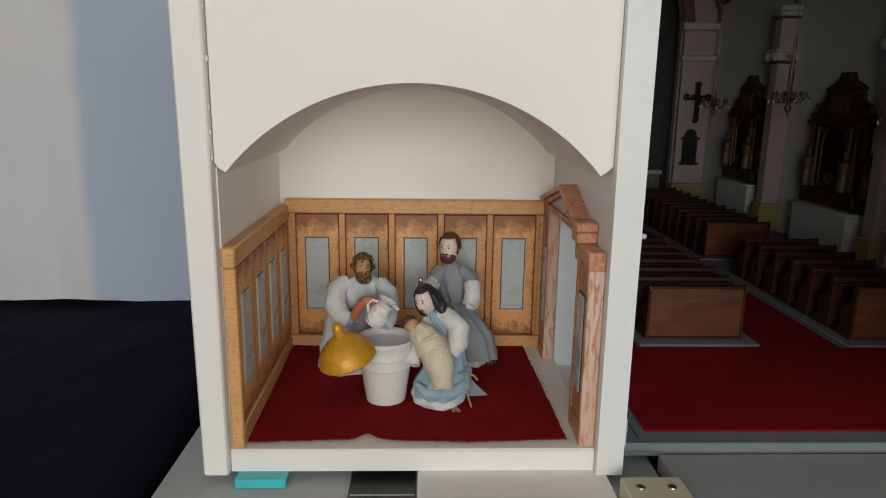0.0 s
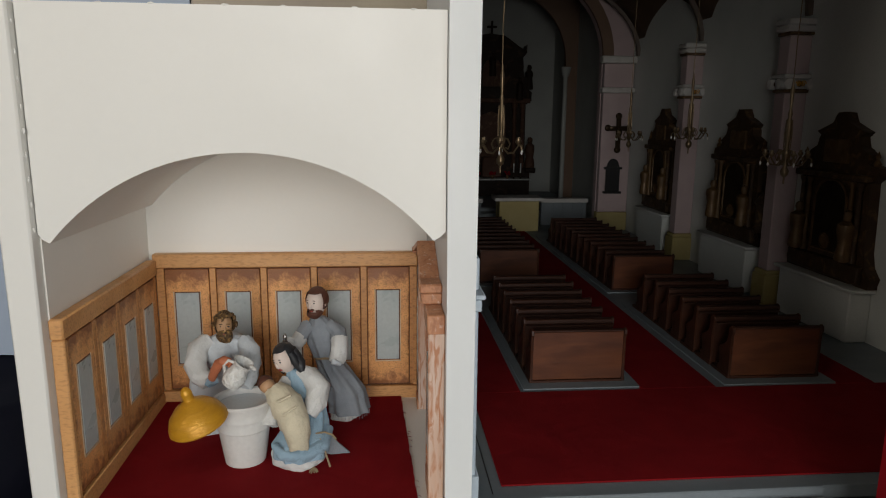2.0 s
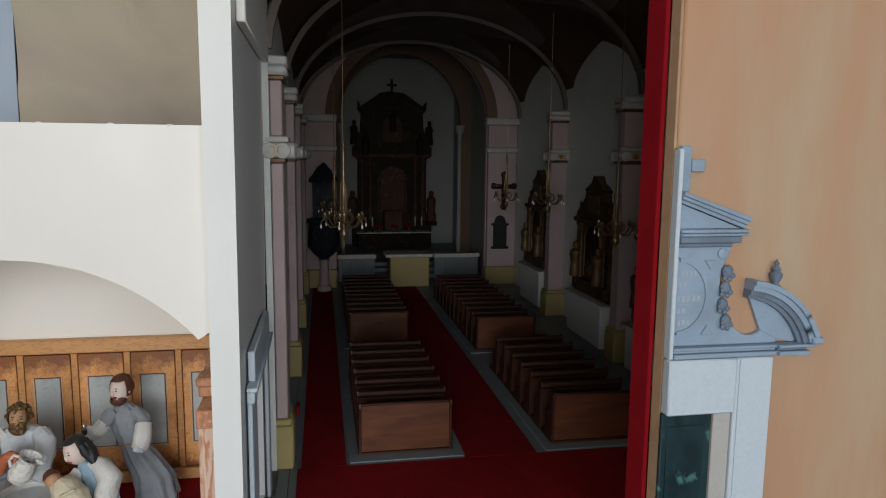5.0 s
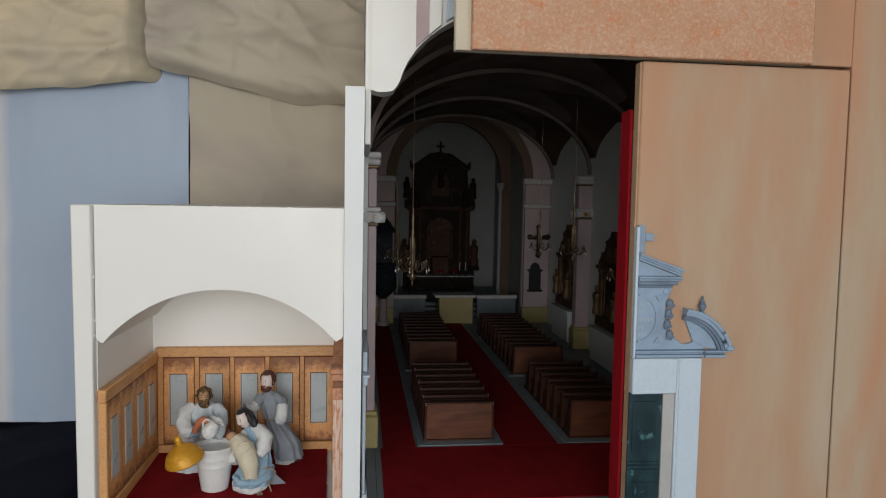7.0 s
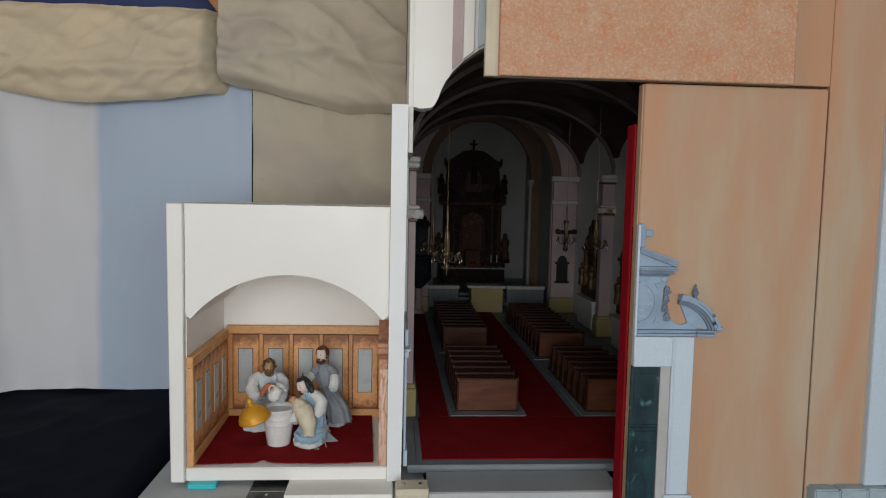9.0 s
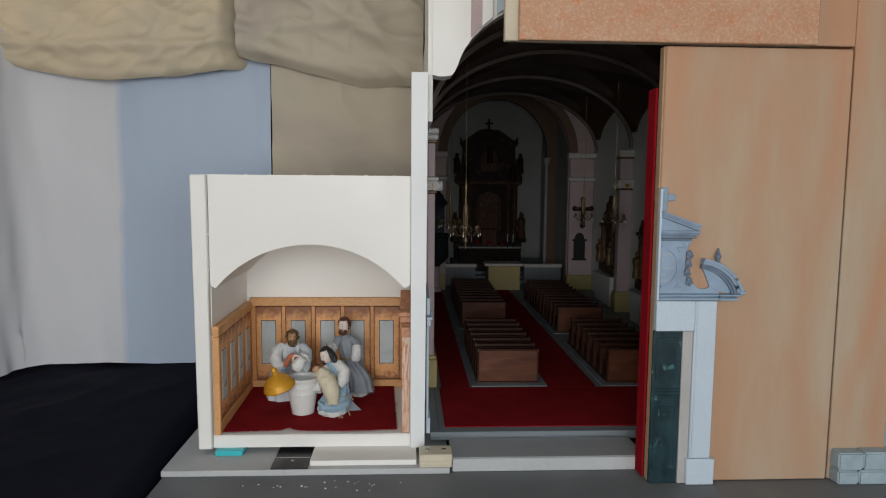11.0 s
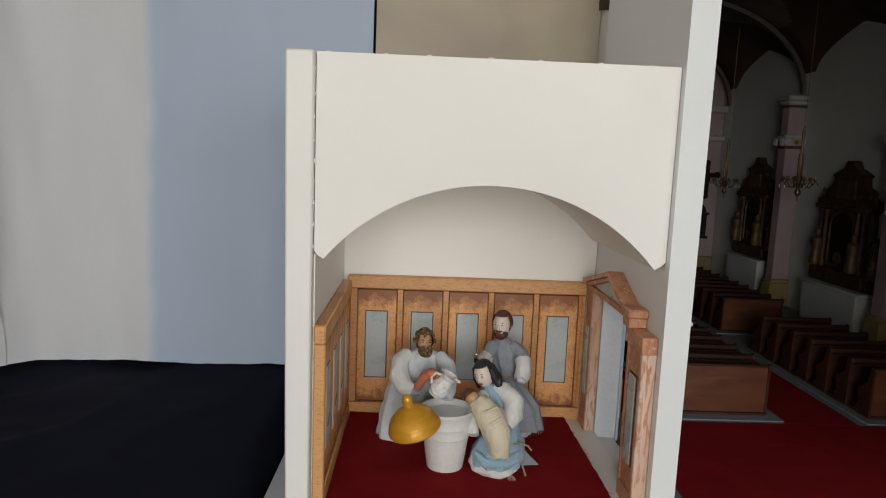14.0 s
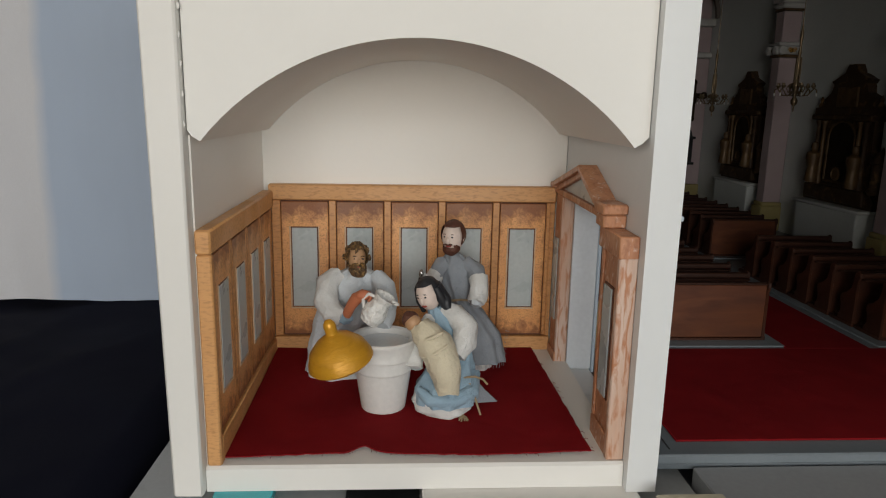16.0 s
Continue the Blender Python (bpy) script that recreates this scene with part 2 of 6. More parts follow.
M["green"] = mat("dark_green_door", (0.006, 0.020, 0.026), 0.45, spec=0.35, scale=45, amount=0.8, tint=(0.014, 0.052, 0.058), bump=0.2, fine=400, spots=(0.085, 0.20, 0.20), spot_scale=95, spot_cut=(0.62, 0.76), stretch=(1, 1, 0.6))
M["stone"] = mat("grey_cut_stone", (0.36, 0.45, 0.49), 0.8, scale=60, amount=0.7, bump=0.4, fine=260, rnd=0.1)
# pale blue past the fade stands in for shade on the off-white cloth
M["curtain"] = mat("white_cloth_blue_shade", (0.64, 0.645, 0.67), 0.9, scale=5, amount=0.6, tint=(0.61, 0.605, 0.62), bump=0.08, fine=900, spec=0.08, fade=(-0.436, -0.420, (0.42, 0.495, 0.61)))

M["khaki"] = mat("khaki_cloth", (0.61, 0.505, 0.355), 0.9, scale=4, amount=0.7, tint=(0.49, 0.44, 0.335), bump=0.12, fine=700, spec=0.08, spots=(0.44, 0.40, 0.32), spot_scale=4, spot_cut=(0.52, 0.75))
# khaki taken darker and greyer for the cloth behind the box
M["khaki2"] = mat("darker_khaki_cloth", (0.50, 0.43, 0.338), 0.9, scale=4, amount=0.7, tint=(0.44, 0.41, 0.33), bump=0.12, fine=700, spec=0.08, spots=(0.38, 0.33, 0.29), spot_scale=4, spot_cut=(0.52, 0.75))
M["navy"] = mat("navy_cloth", (0.0058, 0.0066, 0.0150), 0.88, scale=9, amount=0.6, tint=(0.0082, 0.0088, 0.0170), bump=0.25, fine=800, spec=0.07, sheen=0.01)
M["dkblue"] = mat("dark_blue_backdrop", (0.02, 0.035, 0.12), 0.8, scale=5, bump=0.05)
M["teal"] = mat("teal_plastic", (0.06, 0.52, 0.58), 0.35, scale=20, amount=0.3, bump=0.03)
M["plastic"] = mat("cream_plastic", (0.62, 0.57, 0.43), 0.4, scale=20, amount=0.4, bump=0.04)
M["steel"] = mat("steel_screw", (0.45, 0.43, 0.40), 0.3, 0.9, scale=80, bump=0.05)
M["ceramic"] = mat("white_glazed_clay", (0.72, 0.71, 0.68), 0.4, scale=35, amount=0.4, tint=(0.64, 0.63, 0.605), bump=0.12, fine=260)
M["jugglaze"] = mat("crazed_white_glaze", (0.78, 0.78, 0.75), 0.22, scale=160, amount=0.6, tint=(0.66, 0.66, 0.63), bump=0.9, fine=420)
M["water"] = mat("still_water_resin", (0.74, 0.78, 0.80), 0.12, scale=25, amount=0.4, bump=0.02)
M["gold"] = mat("gold_paint", (0.66, 0.33, 0.022), 0.38, 0.25, scale=50, amount=0.6, tint=(0.50, 0.23, 0.012), bump=0.2, fine=240, stretch=(1, 1, 4))
M["robe_w"] = mat("white_linen", (0.70, 0.70, 0.68), 0.9, scale=70, amount=0.5, bump=0.7, fine=800, sheen=0.1, grainy=0.2)
M["robe_pale"] = mat("pale_grey_blue_linen", (0.585, 0.625, 0.655), 0.9, scale=70, amount=0.5, bump=0.7, fine=800, sheen=0.1, grainy=0.2)
M["robe_grey"] = mat("grey_linen", (0.27, 0.295, 0.325), 0.9, scale=70, amount=0.5, bump=0.7, fine=800, sheen=0.1, grainy=0.2)
M["robe_blue"] = mat("blue_linen", (0.30, 0.43, 0.53), 0.9, scale=70, amount=0.5, bump=0.7, fine=800, sheen=0.1, grainy=0.2)
M["swaddle"] = mat("cream_linen", (0.68, 0.61, 0.45), 0.9, scale=70, amount=0.5, bump=0.7, fine=800, sheen=0.1, grainy=0.2)
M["skin"] = mat("painted_pale_face", (0.72, 0.60, 0.53), 0.6, scale=60, amount=0.3, bump=0.05)
M["skin_dark"] = mat("painted_brown_face", (0.50, 0.29, 0.15), 0.55, scale=120, amount=0.7, bump=0.15)
M["skin_red"] = mat("painted_terracotta_arm", (0.52, 0.17, 0.08), 0.6, scale=60, amount=0.4, bump=0.1)
M["hair_b"] = mat("painted_brown_hair", (0.105, 0.036, 0.02), 0.6, scale=160, amount=0.8, bump=0.4, fine=900)
M["hair_k"] = mat("painted_black_hair", (0.02, 0.021, 0.025), 0.5, scale=160, amount=0.8, bump=0.3, fine=900)
M["hair_o"] = mat("painted_streaked_hair", (0.15, 0.080, 0.028), 0.55, scale=330, amount=1.0, tint=(0.020, 0.011, 0.006), bump=0.6, fine=1000, speck=((0.50, 0.30, 0.10), 420, 0.75))
M["lips"] = mat("red_paint", (0.35, 0.06, 0.045), 0.5, bump=0.0)
M["twine"] = mat("jute_twine", (0.36, 0.27, 0.16), 0.9, scale=200, amount=0.8, bump=0.3, fine=1500)
M["beam"] = mat("varnished_pine", (0.42, 0.20, 0.07), 0.4, scale=20, amount=0.6, bump=0.1)
M["dkgreen"] = mat("dark_green_cloth", (0.03, 0.035, 0.02), 0.9, scale=8, amount=0.5, bump=0.1)
M["room"] = mat("room_wall_paint", (0.62, 0.60, 0.57), 0.8, scale=2, amount=0.4, bump=0.05)

# ---- mesh helpers ----


def mesh_of(name, bm, material, smooth=None):
    bmesh.ops.recalc_face_normals(bm, faces=bm.faces)
    data = bpy.data.meshes.new(name)
    bm.to_mesh(data)
    bm.free()
    for m in (material if isinstance(material, (list, tuple)) else [material]):
        data.materials.append(M[m] if isinstance(m, str) else m)
    if smooth is not None:
        data.shade_smooth()
        data.set_sharp_from_angle(angle=radians(smooth))
    return data


def part(name, bm, material, parent=None, label="", smooth=40):
    ob = new(name, mesh_of(name, bm, material, smooth))
    if parent is not None:
        ob.parent = parent
    if label:
        ob["label"] = label
    return ob


def thing(name, label, category, group="", at=(0, 0, 0), kind=""):
    ob = new(name)
    ob.location = at
    ob.empty_display_size = 0.02
    return tagged(ob, label, category, group, kind)


def add(bm, other):
    """Joins the bmesh other into bm."""
    data = bpy.data.meshes.new("join")
    other.to_mesh(data)
    other.free()
    bm.from_mesh(data)
    bpy.data.meshes.remove(data)
    return bm


def box(x0, x1, y0, y1, z0, z1, bevel=0.001, bm=None, seg=1):
    b = bmesh.new()
    bmesh.ops.create_cube(b, size=1)
    bmesh.ops.scale(b, vec=(x1 - x0, y1 - y0, z1 - z0), verts=b.verts)
    bmesh.ops.translate(b, vec=((x0 + x1) / 2, (y0 + y1) / 2, (z0 + z1) / 2), verts=b.verts)
    if bevel:
        bmesh.ops.bevel(b, geom=b.edges[:], offset=min(bevel, 0.3 * min(x1 - x0, y1 - y0, z1 - z0)), segments=seg, affect="EDGES")
    return b if bm is None else add(bm, b)


def prism(outline, a, b_, axis="y", bm=None, bevel=0.0):
    """A flat outline (u, v) given depth from a to b_ along axis. y: (x, z); x: (y, z); z: (x, y)."""
    b = bmesh.new()
    put = {"y": lambda u, v, w: (u, w, v), "x": lambda u, v, w: (w, u, v), "z": lambda u, v, w: (u, v, w)}[axis]
    lo = [b.verts.new(put(u, v, a)) for u, v in outline]
    hi = [b.verts.new(put(u, v, b_)) for u, v in outline]
    f1, f2 = b.faces.new(lo), b.faces.new(hi[::-1])
    n = len(outline)
    for i in range(n):
        b.faces.new((lo[i], hi[i], hi[(i + 1) % n], lo[(i + 1) % n]))
    bmesh.ops.recalc_face_normals(b, faces=b.faces)
    if bevel:
        es = [e for f in (f1, f2) for e in f.edges]
        bmesh.ops.bevel(b, geom=es, offset=bevel, segments=1, affect="EDGES")
    return b if bm is None else add(bm, b)


def lathe(profile, centre=(0, 0, 0), n=32, bm=None, sx=1.0, sy=1.0):
    """A turned body from (radius, height) pairs."""
    b = bmesh.new()
    rings = []
    for r, z in profile:
        if r < 1e-6:
            rings.append([b.verts.new((centre[0], centre[1], centre[2] + z))])
        else:
            rings.append([b.verts.new((centre[0] + sx * r * math.cos(2 * math.pi * i / n), centre[1] + sy * r * math.sin(2 * math.pi * i / n), centre[2] + z)) for i in range(n)])
    for p, q in zip(rings, rings[1:]):
        for i in range(n):
            j = (i + 1) % n
            if len(p) == 1 and len(q) == 1:
                continue
            if len(p) == 1:
                b.faces.new((p[0], q[i], q[j]))
            elif len(q) == 1:
                b.faces.new((p[i], q[0], p[j]))
            else:
                b.faces.new((p[i], q[i], q[j], p[j]))
    for r in (rings[0], rings[-1]):
        if len(r) > 1:
            b.faces.new(r)
    bmesh.ops.recalc_face_normals(b, faces=b.faces)
    return b if bm is None else add(bm, b)


def tube(points, radii, n=10, bm=None, flat=1.0):
    """A round body along points, with a radius at each."""
    pts = [Vector(p) for p in points]
    if isinstance(radii, (int, float)):
        radii = [radii] * len(pts)
    b = bmesh.new()
    rings = []
    side = None
    for i, p in enumerate(pts):
        d = (pts[min(i + 1, len(pts) - 1)] - pts[max(i - 1, 0)]).normalized()
        if side is None:
            side = d.orthogonal().normalized()
        side = (side - d * side.dot(d)).normalized()
        up = d.cross(side)
        rings.append([b.verts.new(p + radii[i] * (math.cos(2 * math.pi * k / n) * side + flat * math.sin(2 * math.pi * k / n) * up)) for k in range(n)])
    for p, q in zip(rings, rings[1:]):
        for i in range(n):
            b.faces.new((p[i], q[i], q[(i + 1) % n], p[(i + 1) % n]))
    b.faces.new(rings[0][::-1])
    b.faces.new(rings[-1])
    bmesh.ops.recalc_face_normals(b, faces=b.faces)
    return b if bm is None else add(bm, b)


def ball(c, r, sx=1.0, sy=1.0, sz=1.0, bm=None, u=16, v=10, rough=0.0):
    b = bmesh.new()
    bmesh.ops.create_uvsphere(b, u_segments=u, v_segments=v, radius=r)
    for w in b.verts:
        w.co = Vector((w.co.x * sx, w.co.y * sy, w.co.z * sz)) + Vector(c)
        if rough:
            w.co += rough * noise.noise_vector(w.co * 220)
    return b if bm is None else add(bm, b)


def sheet(nu, nv, where, thick=0.0015):
    """A cloth: where(u, v) gives the place of each point; it is given thickness."""
    b = bmesh.new()
    g = [[b.verts.new(where(i / nu, j / nv)) for j in range(nv + 1)] for i in range(nu + 1)]
    for i in range(nu):
        for j in range(nv):
            b.faces.new((g[i][j], g[i + 1][j], g[i + 1][j + 1], g[i][j + 1]))
    bmesh.ops.recalc_face_normals(b, faces=b.faces)
    bmesh.ops.solidify(b, geom=b.faces[:], thickness=thick)
    return b


def wob(x, y, z=0.0):
    return noise.noise((x, y, z))

# ---- unseen room, added to close the place and bounce daylight ----


def structure(name, bm, material, label, category, smooth=None):
    return tagged(part(name, bm, material, None, "", smooth), label, category, "", "structure")


structure("room_floor", box(-2.0, 2.3, -2.0, 3.2, -0.86, -0.80, 0), "room", "unseen pale floor added below the table", "floor")
structure("room_ceiling", box(-2.0, 2.3, -2.0, 3.2, 1.90, 1.96, 0), "room", "unseen pale ceiling added to bounce daylight", "ceiling")
structure("wall_north", box(-2.0, 2.3, 3.2, 3.26, -0.86, 1.96, 0), "room", "unseen pale wall added behind the model", "wall")
structure("wall_east", box(2.3, 2.36, -2.0, 3.2, -0.86, 1.96, 0), "room", "unseen pale wall added beside the model", "wall")
rear = bmesh.new()
for x0, x1, z0, z1 in ((-2.0, -0.85, -0.86, 1.96), (0.55, 0.76, -0.86, 1.96), (1.74, 2.3, -0.86, 1.96), (-0.85, 0.55, -0.86, 0.0), (-0.85, 0.55, 1.06, 1.96), (0.76, 1.74, -0.86, 0.05), (0.76, 1.74, 1.15, 1.96)):
    box(x0, x1, -2.06, -2.0, z0, z1, 0, rear)
structure("wall_south", rear, "room", "unseen pale wall added with an assumed window opening", "wall")
west = bmesh.new()
for y0, y1, z0, z1 in ((-2.0, -1.35, -0.86, 1.96), (-0.55, 3.2, -0.86, 1.96), (-1.35, -0.55, -0.86, 0.5), (-1.35, -0.55, 1.4, 1.96)):
    box(-2.06, -2.0, y0, y1, z0, z1, 0, west)
structure("wall_west", west, "room", "unseen pale wall added with an assumed window opening", "wall")

# ---- table, boards and cloths ----
tagged(part("table", box(-0.215, 2.0, -0.75, 3.0, -0.075, -0.033, 0.003), "table", None), "grey painted table top with faint marks under the model", "table")
plat = bmesh.new()
box(-0.2155, 0.190, 0.428, 0.86, -0.033, -0.0240, 0.001, plat)
tagged(part("base_board", plat, "board"), "pale grey painted base board under the white box", "board")
tagged(part("slab", box(-0.010, 0.1425, 0.4385, 0.735, -0.0238, -0.0158, 0.0009), "white"), "white painted strip of board with a chipped front edge", "strip")
tagged(part("black_plate", box(-0.064, -0.0115, 0.4285, 0.520, -0.0240, -0.0222, 0.0005), "black"), "black scuffed metal plate screwed to the base board", "plate")
pl = bpy.data.objects["black_plate"]
part("screw", lathe([(0.0025, 0), (0.0022, 0.0008), (0, 0.0012)], (-0.037, 0.455, -0.0223), 12), "steel", pl, "steel screw head")
part("scratch_line", box(-0.0625, -0.0125, 0.4655, 0.4670, -0.0223, -0.0220, 0.0), "board", pl, "pale scratched line")
tagged(part("teal_wedge", box(-0.154, -0.114, 0.478, 0.735, -0.0238, -0.0158, 0.0008), "teal"), "turquoise plastic wedge under the white box", "wedge")
latch = thing("latch_block", "cream plastic hinge block with two steel screws", "hinge", at=(0.170, 0.445, -0.0240))
part("block", box(-0.0235, 0.0235, -0.017, 0.017, 0, 0.0195, 0.0012), "plastic", latch)
part("block_lip", box(-0.0225, 0.0225, -0.0185, -0.0168, 0.0045, 0.0105, 0.0005), "plastic", latch)
for sx in (-0.012, 0.012):
    part("screw", lathe([(0.0034, 0), (0.0031, 0.0009), (0.0012, 0.0013), (0, 0.0009)], (sx, 0.002, 0.0194), 14), "steel", latch, "steel screw head")


def curtain_plan(s):
    """Plan line of the hanging cloths: along the back, round the corner and forward on the far side. s in metres from the seam."""
    a, r = 0.40, 0.09
    if s < a:
        return -0.142 - s, 0.872
    s -= a
    if s < r * math.pi / 2:
        k = s / r
        return -0.542 - r * math.sin(k), 0.872 - r * (1 - math.cos(k))
    s -= r * math.pi / 2
    return -0.632 - 0.18 * s, 0.782 - s


def hung_sheet(u, v):
    s = 0.002 + u * 1.39
    x, y = curtain_plan(s)
    z = 0.014 + v * 0.64 + 0.005 * wob(s * 7, 3) * (1 - v)
    calm = 0.45 if s < 0.27 else min(1.0, 0.45 + (s - 0.27) * 6)
    tuck = 0.012 * math.exp(-((s - 0.012) / 0.024) ** 2) * v ** 2
    f = calm * (0.014 * wob(s * 9, 1.3, v * 0.9) + 0.007 * wob(s * 26, 2.0, v * 3)) + 0.003 * wob(s * 40 + v * 2, v * 9, 4) + 0.010 * (1 - v) ** 4
    return x + f * (0.9 if s > 0.5 else 0.1), y - f * (0.3 if s > 0.5 else 1.0) + tuck, z


tagged(part("backdrop_curtain", sheet(170, 46, hung_sheet), "curtain", None, "", 80), "off-white cotton backdrop sheet, its shaded stretch coloured pale blue", "curtain")


def valance(u, v):
    x = -1.02 + u * 0.832
    low = 0.590 + 0.016 * math.cos(((x + 0.80) / 0.612) * 5.0) + 0.010 * wob(x * 9, 0.5)
    z = low + v * (0.752 - low)
    puff = 0.030 * math.sin(math.pi * min(1, v * 1.02)) ** 0.7
    fold = 0.014 * wob(x * 8 + v * 2, v * 2, 0.3) + 0.005 * wob(x * 20 + v * 3, v * 6 + x * 10, 7) + 0.010 * math.exp(-((v - 0.30 - 0.1 * wob(x * 4, 2)) / 0.06) ** 2)
    fold += 0.010 * (1 - abs(wob(x * 11 + v * 2.6, v * 1.8 - x * 4, 2.2))) ** 5 * v * (1.2 - v) + 0.006 * (1 - abs(wob(x * 22 - v * 3, v * 4, 9.2))) ** 6 + 0.003 * math.exp(-((v - 0.05) / 0.035) ** 2)
    return x, 0.855 - puff - fold - 0.012 * (1 - v) + (0.05 * max(0, u - 0.955) / 0.045), z


tagged(part("khaki_valance", sheet(150, 44, valance), "khaki", None, "", 80), "crumpled khaki canvas cloth draped over the top of the sheets", "cloth")


def drop_cloth(u, v):
    x = -0.140 + u * 0.2965
    z = 0.20 + v * 0.64
    fold = 0.012 * wob(x * 6, z * 8 + x * 6, 3.1) + 0.006 * wob(x * 18, z * 16 + x * 22, 5) + 0.006 * (1 - abs(wob(x * 9 + z * 7, z * 8 - x * 6, 1.7))) ** 6
    return x, 0.870 - fold, z


def folded_flap(u, v):
    x = -0.194 + u * 0.3505
    low = 0.618 - 0.052 * min(1.0, u * 1.5) + 0.006 * wob(x * 14, 2.0)
    z = low + v * (0.860 - low)
    bulge = 0.030 * math.sin(math.pi * min(1.0, 0.10 + v * 0.85)) + 0.012 * math.exp(-((v - 0.09) / 0.06) ** 2) * (1 - 0.6 * u)
    sag = 0.010 * math.exp(-((v - 0.38 - 0.12 * math.sin(u * 5)) / 0.06) ** 2) + 0.007 * math.exp(-((v - 0.20 - 0.3 * u) / 0.04) ** 2)
    fold = 0.010 * wob(x * 7, z * 9 + x * 6, 8.1) + 0.005 * wob(x * 22, z * 22 - x * 16, 5)
    fold += 0.012 * (1 - abs(wob(x * 8 + z * 9, z * 12 + x * 5, 4.4))) ** 5 + 0.006 * (1 - abs(wob(x * 18 + z * 14, z * 20, 6.6))) ** 6
    return x, 0.852 - bulge - sag - fold + 0.018 * max(0.0, 0.05 - v) / 0.05, z


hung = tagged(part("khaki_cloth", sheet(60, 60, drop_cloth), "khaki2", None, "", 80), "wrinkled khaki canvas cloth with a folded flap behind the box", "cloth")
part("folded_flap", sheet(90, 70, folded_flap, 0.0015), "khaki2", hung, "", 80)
tagged(part("dark_blue_backdrop", box(-1.3, -0.19, 0.945, 0.965, 0.0, 1.3, 0.002), "dkblue", None), "dark blue board showing above the khaki cloths", "board")


def navy(u, v):
    x = -1.25 + u * 1.042
    y = -0.75 + v * 1.66
    z = -0.028 + 0.038 * v ** 3 + (0.020 * wob(x * 3.5 + y * 1.3, y * 2.2, 0.4) + 0.012 * wob(x * 9 + y * 5, y * 5 - x * 3, 8.0) + 0.007 * (1 - abs(wob(x * 7 - y * 6, y * 3 + x * 2, 3.0))) ** 4 + 0.003 * wob(x * 26, y * 22, 1.0)) * (1 - u ** 6)
    edge = max(0.0, (u - 0.965) / 0.035)
    return x + 0.004 * wob(y * 9, 1) * u, y, z - 0.10 * edge ** 2 if u > 0.965 else z


tagged(part("navy_cloth", sheet(120, 130, navy), "navy", None, "", 80), "dark navy cloth spread in loose folds beside the table", "cloth")

tagged(part("dark_green_backdrop", box(-0.188, 0.150, 0.945, 0.965, 0.0, 1.3, 0.002), "dkgreen", None), "dark green cloth board showing above the khaki cloth", "board")
tagged(part("pine_beam", prism([(-0.300, 0.868), (-0.284, 0.878), (-0.188, 0.756), (-0.204, 0.746)], 0.885, 0.915, "y", None, 0.002), "beam", None), "slanting varnished pine bar above the khaki cloths", "bar")

crumbs = bmesh.new()
for k in range(22):
    cx, cy, r = 0.02 + 0.11 * wob(k * 1.7, 3.3) * 2, 0.395 + 0.03 * wob(k * 2.9, 8.1), 0.0005 + 0.0005 * random.random()
    ball((cx, cy, -0.0330 + r * 0.6), r, 1.4, 1.0, 0.7, crumbs, 6, 4)
tagged(part("plaster_crumbs", crumbs, "white"), "scattered white plaster crumbs on the grey table", "crumbs", "", "stuff")

# ---- the white box with the arched opening ----
XL, XR, YF, YB, ZF, ZT = -0.1585, 0.133, 0.490, 0.710, 0.003, 0.390
shrine = thing("display_box", "white painted wooden box with an arched front and open doorway", "display box", at=(0, 0, 0))
board = box(-0.1818, XL - 0.0008, YF - 0.0075, 0.735, -0.0156, ZT, 0.0015)
for v in board.verts:
    if v.co.x < -0.175:
        v.co.x += 0.0025 * (1 - (v.co.z + 0.0156) / 0.4056)
part("side_board", board, "white", shrine)
RAMP = 0.0075  # the box floor rises a little to the back


def floor_z(y):
    return ZF + RAMP * (y - YF) / 0.215


part("floor_board", prism([(YF, -0.0156), (0.735, -0.0156), (0.735, floor_z(0.735)), (YF + 0.002, ZF), (YF, ZF - 0.002)], XL - 0.0005, XR + 0.0002, "x"), "white", shrine)
part("back_board", box(XL - 0.0005, XR + 0.0002, YB, 0.735, ZF + 0.0002, ZT - 0.001, 0.0005), "inner", shrine)
part("liner", box(XL - 0.0006, XL + 0.0006, YF + 0.004, YB - 0.0002, ZF, 0.228, 0.0), "inner", shrine)
N = 40
arch = []
SL, SR, ZS, RISE = -0.157, 0.130, 0.2275, 0.0615
for k in range(N + 1):
    u = k / N
    x = SL + 0.006 + u * (SR - SL - 0.012)
    c = 2 * u - 1
    # flattened segment of a circle with short slanting feet
    R = ((SR - SL) ** 2 / 4 + (RISE + 0.006) ** 2) / (2 * (RISE + 0.006))
    arch.append((x, ZS + 0.0005 + math.sqrt(R * R - (c * (SR - SL) / 2 * 0.985) ** 2) - (R - RISE)))
arch = [(SL - 0.0016, ZS + 0.004), (SL + 0.0010, ZS)] + arch[0:] + [(SR - 0.001, ZS), (SR + 0.0030, ZS + 0.004)]
bm = bmesh.new()
n = len(arch)
top = [(x, ZT) for x, z in arch]
